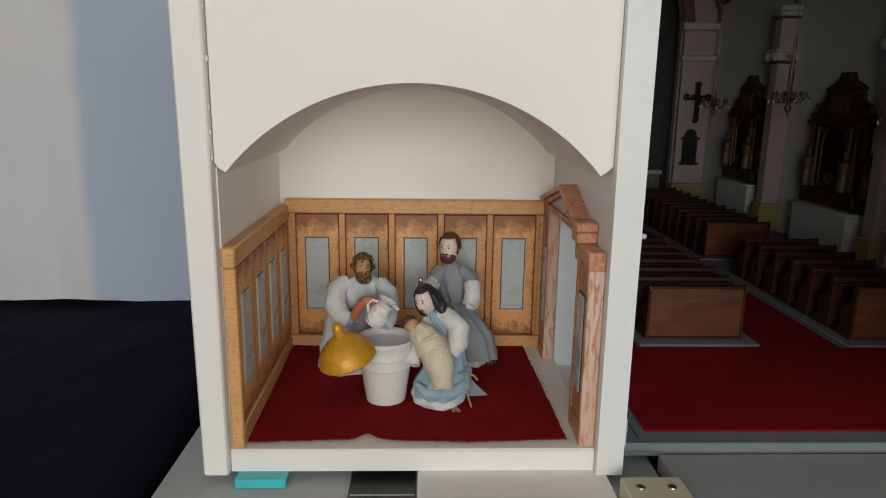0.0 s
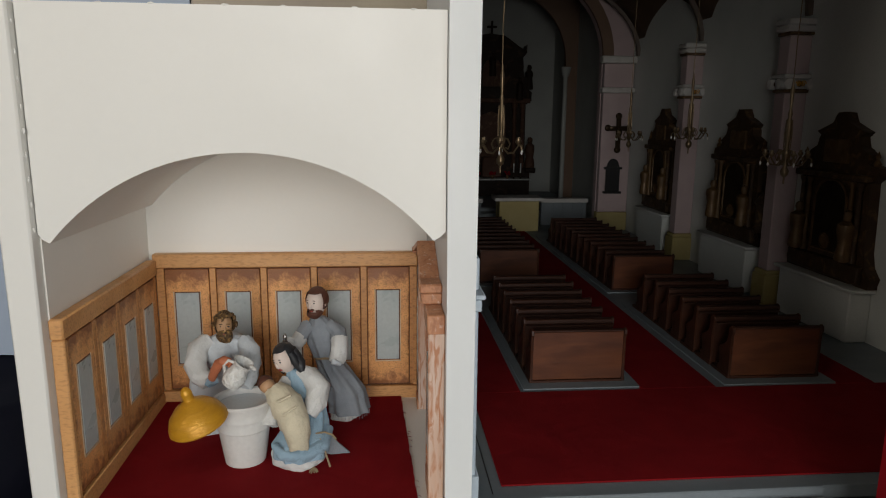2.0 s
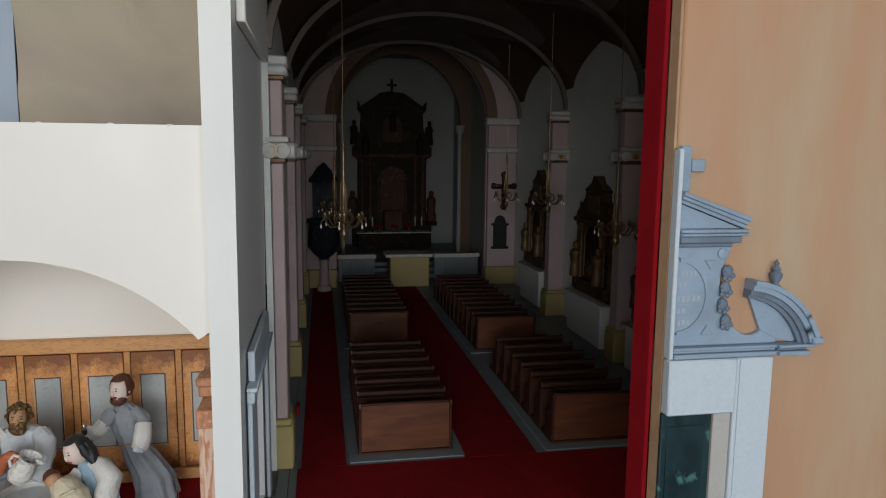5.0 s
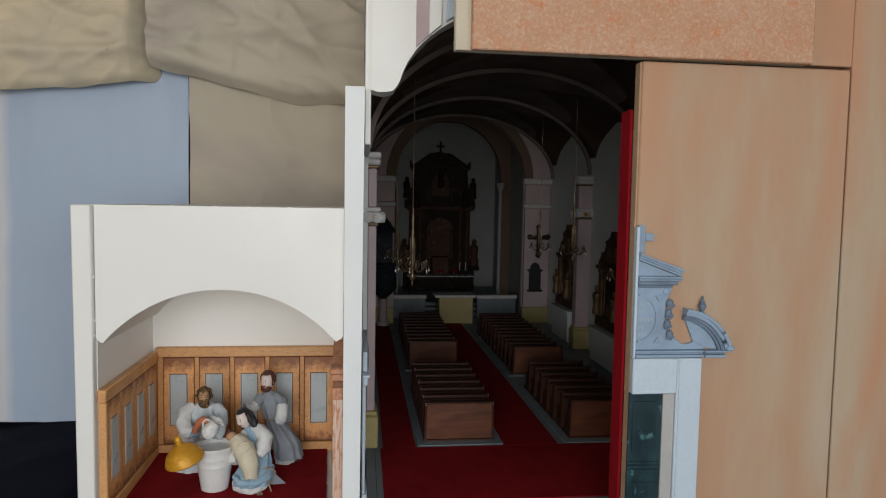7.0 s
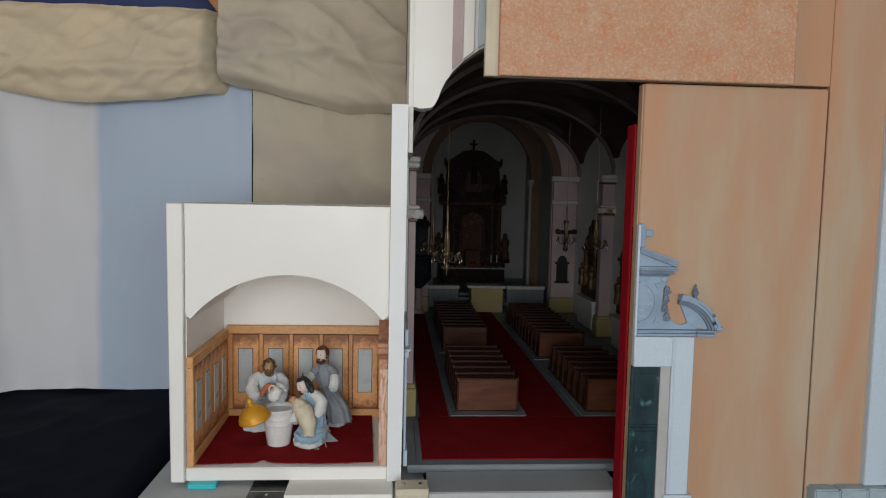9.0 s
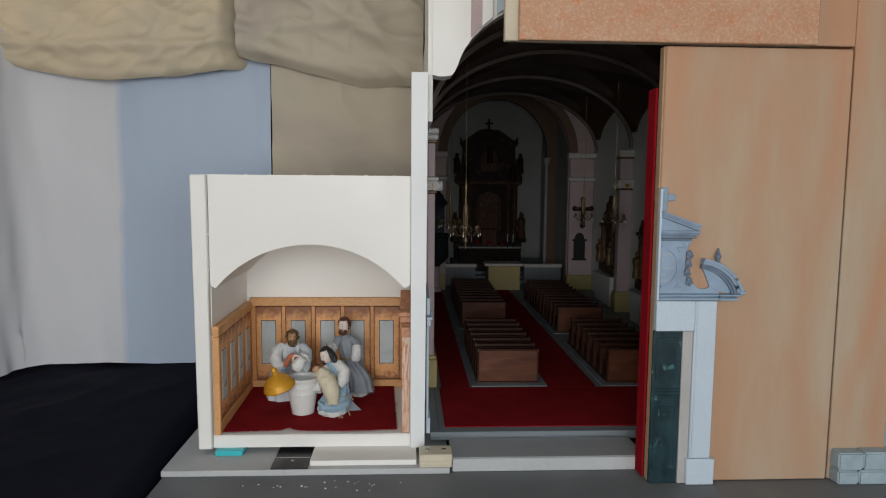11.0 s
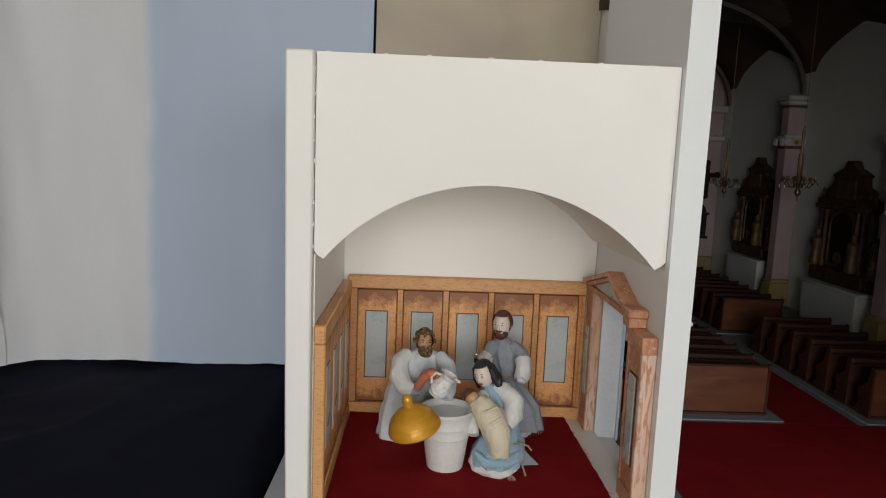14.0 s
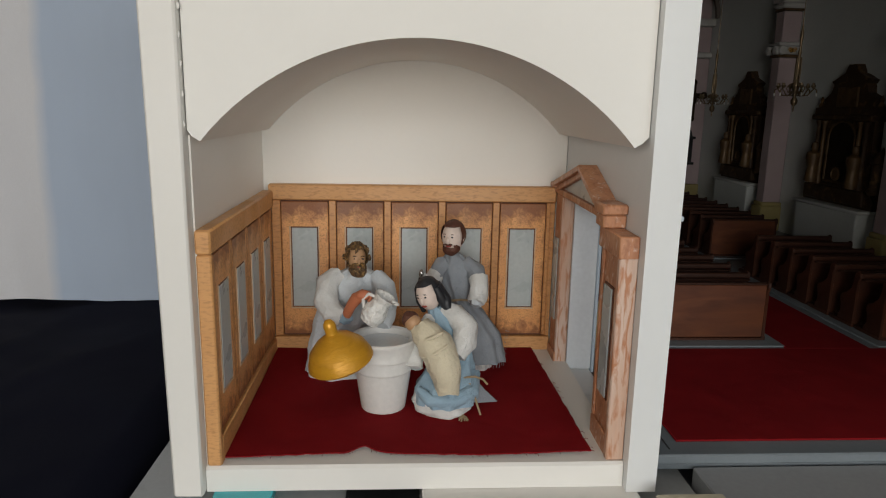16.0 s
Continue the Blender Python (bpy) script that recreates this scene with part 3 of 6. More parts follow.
for ya, yb in ((YF + 0.001, YB - 0.0005),):
    lo0 = [bm.verts.new((x, ya, z)) for x, z in arch]
    lo1 = [bm.verts.new((x, yb, z)) for x, z in arch]
    hi0 = [bm.verts.new((x, ya, z)) for x, z in top]
    hi1 = [bm.verts.new((x, yb, z)) for x, z in top]
    for i in range(n - 1):
        bm.faces.new((lo0[i], lo0[i + 1], hi0[i + 1], hi0[i]))
        f = bm.faces.new((lo0[i], lo1[i], lo1[i + 1], lo0[i + 1]))
        f.material_index = 1
        bm.faces.new((hi0[i], hi0[i + 1], hi1[i + 1], hi1[i]))
        bm.faces.new((lo1[i], hi1[i], hi1[i + 1], lo1[i + 1]))
    bm.faces.new((lo0[0], hi0[0], hi1[0], lo1[0]))
    bm.faces.new((lo0[-1], lo1[-1], hi1[-1], hi0[-1]))
part("arch_block", bm, ["white", "inner"], shrine, "white arched front with a shallow vault behind it", 30)
for k in range(9):
    cx = -0.1592 + 0.0010 * wob(k * 3.1, 2)
    cz = 0.235 + k * 0.0175 + 0.006 * wob(k * 5.7, 1)
    part("paint_chip", ball((cx, YF - 0.0026, cz), 0.0013, 0.7, 0.5, 1.6 + wob(k, 9), None, 8, 6, 0.0006), "white", shrine)
for k in range(7):
    part("paint_chip", ball((-0.15 + k * 0.043 + 0.014 * wob(k * 2.3, 4), YF + 0.002, ZT), 0.0016, 1.6, 0.8, 0.6, None, 8, 6, 0.0006), "white", shrine)

# tall side wall between box and nave, pierced by the doorway
DY0, DY1, DZ = 0.543, 0.668, 0.166
w = bmesh.new()
WX0, WX1, WTOP = 0.1336, 0.1570, 0.537
for y0, y1, z0, z1 in ((YF - 0.0075, DY0, -0.0156, WTOP), (DY1, 0.735, -0.0156, WTOP), (DY0, DY1, DZ, WTOP), (DY0, DY1, -0.0156, ZF - 0.0005)):
    box(WX0, WX1, y0, y1, z0, z1, 0.0, w)
bmesh.ops.remove_doubles(w, verts=w.verts, dist=0.00005)
for v in w.verts:
    if v.co.x > 0.15:
        v.co.x -= 0.0022 * (1 - (v.co.z + 0.0156) / 0.5526)
structure("wall_partition", w, "cool_white", "tall white painted board wall pierced by a doorway", "wall")
for side, ys in (("near", DY0 + 0.0004), ("far", DY1 - 0.003)):
    part("door_lining", box(WX0 - 0.0012, WX1 - 0.001, ys, ys + 0.0026, ZF, DZ - 0.0005, 0.0004), "lining", bpy.data.objects["wall_partition"])

# ---- wainscot in the box ----


def panel_unit(parent, width, height, frame_mat, panel_mat):
    """One wainscot panel in the x, z plane facing -y, its lower corner at the origin: grooved board, inset strip, grey pane."""
    part("panel_board", box(0.0040, width - 0.0040, -0.0026, 0.0008, 0.0008, height - 0.0008, 0.0006), panel_mat, parent)
    pw, ph = width * 0.452, height * 0.582
    px, pz = (width - pw) / 2 - 0.0005, height * 0.222
    part("pane_rim", box(px - 0.0011, px + pw + 0.0011, -0.0028, -0.0020, pz - 0.0011, pz + ph + 0.0011, 0.0003), "groove", parent)
    for x0, x1, z0, z1 in ((px - 0.0024, px - 0.0012, pz - 0.0012, pz + ph + 0.0012), (px + pw + 0.0012, px + pw + 0.0020, pz - 0.0012, pz + ph + 0.0012), (px - 0.0024, px + pw + 0.0020, pz - 0.0026, pz - 0.0013)):
        part("pane_lip", box(x0, x1, -0.0034, -0.0024, z0, z1, 0.0003), "lip", parent)
    part("pane", box(px, px + pw, -0.0036, -0.0024, pz, pz + ph, 0.0003), "pane", parent, "grey frosted pane")
    part("bead", box(width - 0.0032, width + 0.0032, -0.0025, 0.0006, 0, height, 0.0005), frame_mat, parent)


ZR0, ZR1, ZK = 0.1592, 0.1742, 0.0245
back = thing("back_wainscot", "honey-brown antiqued wooden wainscot with five grey panes along the back wall", "wainscot", at=(0, 0, 0))
part("backing", box(-0.1496, 0.1215, 0.7046, 0.7096, ZF + 0.0004, ZR0, 0.0003), "groove", back)
part("top_rail", box(-0.1520, 0.1225, 0.6990, 0.7096, ZR0, ZR1, 0.0012), "oak_rail", back)
part("skirting", box(-0.1500, 0.1220, 0.6985, 0.7046, ZF + 0.0004, ZK, 0.0008), "oak_rail", back)
PW = (0.1170 + 0.1450) / 5
part("stile", box(-0.1496, -0.1414, 0.7008, 0.7046, ZK + 0.0002, ZR0 - 0.0002, 0.0006), "oak", back)
part("stile", box(0.1172, 0.1218, 0.6995, 0.7046, ZK + 0.0002, ZR0 - 0.0002, 0.0006), "oak", back)
for k in range(5):
    e = new("panel")
    e.parent, e.location = back, (-0.1448 + k * PW, 0.7038, ZK + 0.001)
    panel_unit(e, PW, ZR0 - ZK - 0.0015, "oak", "oak_dark")

left = thing("side_wainscot", "honey-brown antiqued wooden wainscot with four grey panes along the side wall", "wainscot", at=(0, 0, 0))
part("backing", box(-0.1576, -0.1530, 0.4935, 0.6985, ZF + 0.0004, ZR0 - 0.004, 0.0003), "groove", left)
part("end_post", box(-0.1577, -0.1478, 0.4900, 0.4960, ZF + 0.0004, 0.1520, 0.0012), "oak_rail", left)
part("top_rail", box(-0.1578, -0.1475, 0.4890, 0.6988, 0.1522, 0.1685, 0.0014), "oak_rail", left)
part("skirting", box(-0.1530, -0.1480, 0.4962, 0.6984, ZF + 0.0004, ZK - 0.002, 0.0008), "oak_rail", left)
PL = (0.6975 - 0.4970) / 4
for k in range(4):
    e = new("panel")
    e.parent = left
    e.matrix_basis = pose(-0.1523, 0.4970 + k * PL, ZK - 0.001, 0, 0, 90)
    panel_unit(e, PL, 0.1520 - ZK, "oak", "oak_side")

door = thing("doorway_surround", "red-brown stained wooden door surround with worn edges and a small pediment", "door surround", at=(0, 0, 0))
RX = 0.1334
part("near_post", box(0.1205, RX, 0.4925, 0.4985, ZF + 0.0004, 0.1640, 0.0010), "worn", door)
part("near_board", box(0.1235, RX, 0.4987, 0.5375, ZF + 0.0004, 0.1500, 0.0006), "redoak", door)
part("near_cap", box(0.1195, RX, 0.4920, 0.5405, 0.1502, 0.1660, 0.0010), "redoak", door)
part("near_skirting", box(0.1212, 0.1236, 0.4987, 0.5380, ZF + 0.0004, 0.0190, 0.0007), "redoak", door)
part("near_stile", box(0.1215, 0.1236, 0.5335, 0.5380, 0.0192, 0.1500, 0.0006), "redoak", door)
part("near_stile", box(0.1215, 0.1236, 0.4987, 0.5030, 0.0192, 0.1500, 0.0006), "redoak", door)
part("pane_rim", box(0.1224, 0.1237, 0.5080, 0.5290, 0.0420, 0.1265, 0.0003), "groove", door)
part("pane", box(0.1213, 0.1226, 0.5095, 0.5275, 0.0435, 0.1250, 0.0003), "pane", door, "grey frosted pane")
part("far_post", box(0.1215, RX, 0.6690, 0.6745, ZF + 0.0004, 0.1690, 0.0010), "worn", door)
part("far_board", box(0.1225, RX, 0.6747, 0.6980, ZF + 0.0004, 0.1690, 0.0006), "redoak", door)
part("far_pane", box(0.1213, 0.1224, 0.6800, 0.6930, 0.0480, 0.1280, 0.0003), "pane", door, "grey frosted pane")
part("far_skirting", box(0.1205, 0.1224, 0.6690, 0.6980, ZF + 0.0004, 0.0190, 0.0007), "redoak", door)
part("lintel", box(0.1215, RX, 0.5410, 0.6980, 0.1692, 0.1750, 0.0008), "redoak", door)
part("near_block", box(0.1165, RX, 0.5230, 0.5420, 0.1662, 0.1755, 0.0010), "redoak", door)
part("near_knob", box(0.1150, RX, 0.5200, 0.5440, 0.1757, 0.1835, 0.0014), "redoak", door)
part("tympanum", prism([(0.549, 0.1752), (0.690, 0.1752), (0.608, 0.1975)], 0.1245, RX, "x"), "pane", door, "grey triangular pediment field")
for y0, z0, y1, z1 in ((0.536, 0.1745, 0.606, 0.2005), (0.606, 0.2005, 0.700, 0.1765)):
    d = Vector((y1 - y0, z1 - z0)).normalized()
    nn = Vector((-d.y, d.x)) if d.x > 0 else Vector((d.y, -d.x))
    for a, b_, xx in ((-0.0060, -0.0015, 0.1205), (-0.0016, 0.0030, 0.1170)):
        part("raking_moulding", prism([(y0 + nn.x * a, z0 + nn.y * a), (y1 + nn.x * a * 0, z1 + a * 1.1), (y1, z1 + b_ * 1.1), (y0 + nn.x * b_, z0 + nn.y * b_)], xx, RX, "x", None, 0.0005), "redoak", door)
part("far_tip", box(0.1165, RX, 0.6905, 0.7030, 0.1752, 0.1800, 0.0008), "redoak", door)

# red cloth on the box floor, with a frayed wavy edge


def rug(u, v):
    x0 = -0.1478 + 0.001 * v
    x1 = 0.1130 - 0.009 * v + 0.0012 * wob(v * 14, 3)
    x = x0 + (x1 - x0) * u
    front = 0.5005 + 0.0030 * math.exp(-((u - 0.37) / 0.03) ** 2) * 3 - 0.002 * math.cos(u * 9) + 0.0012 * wob(u * 40, 7)
    y = front + (0.6970 - front) * v
    return x, y, floor_z(y) + 0.0014 + 0.0006 * (1 + wob(x * 30, y * 30))


red = tagged(part("red_rug", sheet(70, 40, rug, 0.0009), "carpet", None, "", 80), "dark red felt rug with frayed cut edges on the box floor", "rug")
for k in range(34):
    side = k % 2
    v = random.random()
    x, y, z = rug(1.0, v) if side else rug(random.random(), 0.0)
    dx, dy = (0.0035 * random.random() + 0.001, 0.002 * random.uniform(-1, 1)) if side else (0.002 * random.uniform(-1, 1), -0.003 * random.random())
    part("loose_thread", tube([(x - 0.001, y, z), (x + dx * 0.5, y + dy * 0.5, z + 0.0004), (x + dx, y + dy, z - 0.0006)], 0.00016, 5), "carpet", red)

# ---- the model church: shell ----
CX, HALF, ZV, RV = 0.4750, 0.318, 0.480, 0.212
NX0, NX1, NY0, NY1 = 0.160, 0.788, 0.505, 1.900
church_floor = structure("church_floor", box(0.165, 0.98, 0.513, 2.70, -0.0165, -0.0035, 0.0008), "floor", "grey painted floor of the model church", "floor")
structure("front_step", box(0.1935, 0.475, 0.436, 0.5098, -0.0330, -0.0125, 0.001), "sill", "grey board step with a pale front edge before the church", "step")
structure("front_step_edge", box(0.1945, 0.474, 0.4335, 0.4358, -0.0325, -0.0135, 0.0006), "board", "pale grey painted front edge of the church step", "step edge")
structure("floor_lip", box(0.1640, 0.475, 0.5100, 0.5170, -0.0110, -0.0030, 0.0012), "floor", "grey lip along the church floor", "trim")

# carpets
for nm, x0, x1, y0, y1 in (("carpet_cross", 0.188, 0.780, 0.5310, 0.733), ("carpet_side", 0.192, 0.246, 0.7335, 1.88), ("carpet_centre", 0.392, 0.486, 0.7335, 1.88), ("carpet_far_side", 0.642, 0.690, 0.7335, 1.30)):
    tagged(part("church_carpet", box(x0, x1, y0, y1, -0.0034, -0.0016, 0.0005), "carpet"), "deep red felt carpet strip on the church floor", "carpet")

# side walls of the nave
structure("wall_nave_near", box(0.1572, 0.1640, 0.736, 1.93, -0.0034, 0.62, 0), "cream", "pale plaster side wall of the model nave", "wall")
structure("wall_nave_far", box(NX1, NX1 + 0.02, 0.505, 1.93, -0.0034, 0.72, 0), "cream", "pale plaster side wall of the model nave", "wall")
structure("wall_nave_far_end", box(0.76, 0.98, 0.470, 0.500, -0.0034, 0.72, 0), "cream", "pale plaster end of the nave wall", "wall")


def pilaster(x0, x1, y0, y1, facing, top=0.478):
    """A wall pillar with yellow foot, pink shaft, two scrolled capitals with gilt bands."""
    e = thing("wall_pillar", "pink and white plaster wall pillar with yellow foot and gilded capitals", "pillar", "pillars of the nave")
    g = -0.0033
    part("foot", box(x0 - 0.006, x1 + 0.006, y0 - 0.006, y1 + 0.006, g, 0.050, 0.002), "yellow", e, "yellow painted foot")
    part("foot_ring", box(x0 - 0.004, x1 + 0.004, y0 - 0.004, y1 + 0.004, 0.050, 0.058, 0.002), "yellow", e)
    part("shaft", box(x0, x1, y0, y1, 0.058, 0.360, 0.0015), "pink", e)
    m = 0.0065
    part("neck_band", box(x0 - 0.003, x1 + 0.003, y0 - 0.003, y1 + 0.003, 0.3602, 0.3660, 0.001), "gilt", e, "gilded band")
    part("capital", box(x0 - 0.006, x1 + 0.006, y0 - 0.006, y1 + 0.006, 0.3662, 0.3830, 0.003), "stucco", e)
    fx = x0 - 0.006 if facing < 0 else x1 + 0.006
    for yy in (y0 + 0.001, y1 - 0.001):
        part("volute", lathe([(0.0085, -0.006), (0.009, -0.004), (0.009, 0.004), (0.0085, 0.006), (0.0035, 0.0075), (0, 0.008)], (0, 0, 0), 18), "stucco", e).matrix_basis = pose(fx + facing * 0.001, yy, 0.374, 0, 90 * facing, 0)
    for xx in (x0, x1):
        part("volute", lathe([(0.0085, -0.005), (0.009, -0.003), (0.009, 0.003), (0.0085, 0.005), (0.0035, 0.0065), (0, 0.007)], (0, 0, 0), 18), "stucco", e).matrix_basis = pose(xx, y0 - 0.006, 0.374, 90, 0, 0)
    part("gilt_rosette", ball((fx + facing * 0.002, (y0 + y1) / 2, 0.374), 0.005, 0.5, 1, 1), "gilt", e, "gilded rosette")
    part("gilt_rosette", ball(((x0 + x1) / 2, y0 - 0.008, 0.374), 0.005, 1, 0.5, 1), "gilt", e, "gilded rosette")
    for sgn in (-1, 1):
        spiral = [((x0 + x1) / 2 + sgn * (0.0045 + 0.0045 * (1 - k / 16) * math.cos(k * 0.7)), y0 - 0.0115, 0.374 + 0.0055 * (1 - k / 16) * math.sin(k * 0.7)) for k in range(15)]
        part("gilt_scroll", tube(spiral, 0.0008, 5), "gold", e, "gilded scroll")
    part("abacus", box(x0 - m, x1 + m, y0 - m, y1 + m, 0.3832, 0.3900, 0.0015), "stucco", e)
    part("upper_shaft", box(x0, x1, y0, y1, 0.3902, 0.452, 0.0015), "pink", e)
    part("upper_band", box(x0 - 0.003, x1 + 0.003, y0 - 0.003, y1 + 0.003, 0.4522, 0.4570, 0.001), "gilt", e, "gilded band")
    part("cornice", box(x0 - 0.006, x1 + 0.006, y0 - 0.006, y1 + 0.006, 0.4572, 0.4680, 0.004), "stucco", e)
    part("cornice_top", box(x0 - m, x1 + m, y0 - m, y1 + m, 0.4682, top, 0.002), "stucco", e)
    return e


FAR_PIERS = (0.700, 1.068, 1.450)
for y in FAR_PIERS:
    pilaster(0.749, NX1 - 0.0005, y + 0.020, y + 0.050, -1)
for y in (0.742, 1.090, 1.430, 1.800):
    pilaster(0.1645, 0.1780, y, y + 0.050, 1)

# end wall of the nave with the chancel arch
AX0, AX1, AZ, AR = 0.262, 0.698, 0.480, 0.218


def arch_wall(x0, x1, ax0, ax1, spring, rise, ztop, y0, y1):
    b = bmesh.new()
    n = 28
    pts = [((ax0 + ax1) / 2 - (ax1 - ax0) / 2 * math.cos(math.pi * k / n), spring + rise * math.sin(math.pi * k / n)) for k in range(n + 1)]
    box(x0, ax0, y0, y1, -0.0033, ztop, 0, b)
    box(ax1, x1, y0, y1, -0.0033, ztop, 0, b)
    for (xa, za), (xb, zb) in zip(pts, pts[1:]):
        prism([(xa, za), (xb, zb), (xb, ztop), (xa, ztop)], y0, y1, "y", b)
    return b


structure("wall_chancel_arch", arch_wall(0.164, NX1, AX0, AX1, AZ, AR, 0.74, 1.905, 1.93), "pink", "pink plaster end wall of the nave with a round arch", "wall")
trim = bmesh.new()
n = 28
for k in range(n):
    a0, a1 = math.pi * k / n, math.pi * (k + 1) / n
    q = [((AX0 + AX1) / 2 - (AX1 - AX0 + d) / 2 * math.cos(a), AZ + (AR + d / 2) * math.sin(a)) for a, d in ((a0, 0.0), (a1, 0.0), (a1, 0.06), (a0, 0.06))]
    prism(q, 1.894, 1.9048, "y", trim)
structure("chancel_arch_band", trim, "vault", "brown painted band round the chancel arch", "trim")
for x0, x1 in ((AX1 + 0.002, AX1 + 0.088), (AX0 - 0.092, AX0 - 0.002)):
    e = thing("chancel_pier", "pink plaster pier with yellow foot at the chancel arch", "pillar", "piers of the chancel arch")
    part("foot", box(x0 - 0.004, x1, 1.880, 1.9045, -0.0033, 0.050, 0.002), "yellow", e, "yellow painted foot")
    part("shaft", box(x0, x1, 1.886, 1.9045, 0.0502, 0.385, 0.0015), "pink", e)
    part("capital", box(x0 - 0.007, x1 + 0.004, 1.876, 1.9045, 0.3852, 0.4000, 0.003), "stucco", e)
    part("upper_shaft", box(x0, x1, 1.886, 1.9045, 0.4002, 0.4650, 0.0015), "pink", e)
    part("cornice", box(x0 - 0.010, x1 + 0.004, 1.872, 1.9045, 0.4652, 0.4850, 0.003), "stucco", e)

# barrel vault with groined caps and ribs
vault = bmesh.new()
n, ny = 72, 120


def vault_at(a, y):
    x = CX - (HALF + 0.004) * math.cos(a)
    z = ZV + RV * math.sin(a)
    ph = ((y - 0.70 - 0.031) / 0.377) % 1.0
    lunette = max(0.0, 1 - abs(ph - 0.5) / 0.40)
    low = max(0.0, 1 - math.sin(a) / 0.85)
    return x, y, z + 0.11 * low * math.sqrt(lunette) * (1 if x > CX else 0.35)


g = [[vault.verts.new(vault_at(math.pi * i / n, 0.520 + (1.90 - 0.520) * j / ny)) for j in range(ny + 1)] for i in range(n + 1)]
for i in range(n):
    for j in range(ny):
        f = vault.faces.new((g[i][j], g[i + 1][j], g[i + 1][j + 1], g[i][j + 1]))
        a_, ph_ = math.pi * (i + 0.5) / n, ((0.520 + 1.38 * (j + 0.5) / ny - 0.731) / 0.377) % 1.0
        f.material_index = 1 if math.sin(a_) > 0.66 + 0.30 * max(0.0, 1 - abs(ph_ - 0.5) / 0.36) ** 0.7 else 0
bmesh.ops.solidify(vault, geom=vault.faces[:], thickness=-0.006)
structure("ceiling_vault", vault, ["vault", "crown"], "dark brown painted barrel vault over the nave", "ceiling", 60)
ribs = bmesh.new()
for y in (0.731, 1.101, 1.486, 1.86):
    for a0, a1 in zip(np.linspace(0.02, math.pi - 0.02, 30), np.linspace(0.02, math.pi - 0.02, 30)[1:]):
        q = [(CX - (HALF - d) * math.cos(a), ZV + (RV - d) * math.sin(a)) for a, d in ((a0, 0.003), (a1, 0.003), (a1, 0.012), (a0, 0.012))]
        prism(q, y - 0.005, y + 0.005, "y", ribs)
structure("vault_ribs", ribs, "rib", "pale ribs across the brown vault", "trim", 30)
# added out of view: stops light entering nave and chancel from above
structure("roof_board", box(0.166, 1.0, 0.53, 2.72, 0.745, 0.765, 0), "black", "unseen dark board added to close the church above", "ceiling")

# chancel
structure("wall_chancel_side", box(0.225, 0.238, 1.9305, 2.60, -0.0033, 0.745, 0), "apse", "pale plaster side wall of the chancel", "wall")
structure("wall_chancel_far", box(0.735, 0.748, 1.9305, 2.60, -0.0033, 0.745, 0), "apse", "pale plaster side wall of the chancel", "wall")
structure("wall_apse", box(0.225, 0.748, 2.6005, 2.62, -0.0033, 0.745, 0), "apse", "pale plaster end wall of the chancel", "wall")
structure("chancel_arch_inner", arch_wall(0.2385, 0.7345, 0.285, 0.695, 0.50, 0.215, 0.744, 2.28, 2.30), "vault", "dark brown inner arch of the chancel", "wall")
for x in (0.690, 0.290):
    e = thing("chancel_column", "slim white column before the chancel recess", "column", "slim chancel columns")
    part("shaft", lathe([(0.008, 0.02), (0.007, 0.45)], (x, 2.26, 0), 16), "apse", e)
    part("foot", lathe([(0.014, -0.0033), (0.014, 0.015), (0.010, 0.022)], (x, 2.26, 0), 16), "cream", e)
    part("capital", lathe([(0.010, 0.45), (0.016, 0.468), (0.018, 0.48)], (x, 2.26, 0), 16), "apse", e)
steps = thing("chancel_steps", "grey stone steps up to the chancel", "steps")
for k in range(3):
    part("step", box(0.264, 0.700, 2.02 + k * 0.05, 2.26 if k == 2 else 2.0695 + k * 0.05, -0.0033, 0.010 + k * 0.011, 0.001), "floor", steps)
part("landing", box(0.239, 0.734, 2.2605, 2.60, -0.0033, 0.032, 0.001), "floor", steps)
rail = thing("communion_rail", "low pale rail wall before the chancel", "rail")
for x0, x1 in ((0.264, 0.380), (0.556, 0.700)):
    part("rail_top", box(x0, x1, 1.975, 2.005, 0.066, 0.078, 0.001), "stucco", rail)
    part("rail_wall", box(x0 + 0.003, x1 - 0.003, 1.983, 2.001, -0.0033, 0.066, 0.001), "floor", rail)
    for q in range(5):
        xq = x0 + 0.012 + q * (x1 - x0 - 0.024) / 4
        part("rail_post", box(xq - 0.004, xq + 0.004, 1.9805, 1.9832, -0.0033, 0.066, 0.001), "floor", rail)
tagged(part("yellow_altar", box(0.412, 0.526, 1.870, 1.930, -0.0033, 0.084, 0.002), "yellow"), "yellow stone altar block with a pale top", "altar")
part("altar_top", box(0.398, 0.534, 1.860, 1.940, 0.0842, 0.094, 0.0015), "stucco", bpy.data.objects["yellow_altar"], "pale altar slab")

# ---- the orange facade ----
FY = 0.392
fw = box(0.7240, 0.81, FY + 0.0030, FY + 0.040, -0.0325, 1.25, 0.001)
box(0.6670, 0.7236, FY + 0.0034, FY + 0.040, 0.5660, 1.25, 0.001, fw)
structure("wall_facade", fw, "orange", "orange plastered facade board", "wall")
structure("facade_backing", box(0.4765, 0.7236, FY + 0.020, FY + 0.039, -0.0325, 0.5655, 0.001), "mdf", "raw brown backing board of the facade", "wall")
leaf = thing("facade_door", "orange streaky plastered hinged facade leaf with a painted half portal", "facade", at=(0, 0, 0))
part("panel", box(0.4665, 0.7205, FY, FY + 0.0115, -0.0320, 0.5620, 0.0018), "orange", leaf)
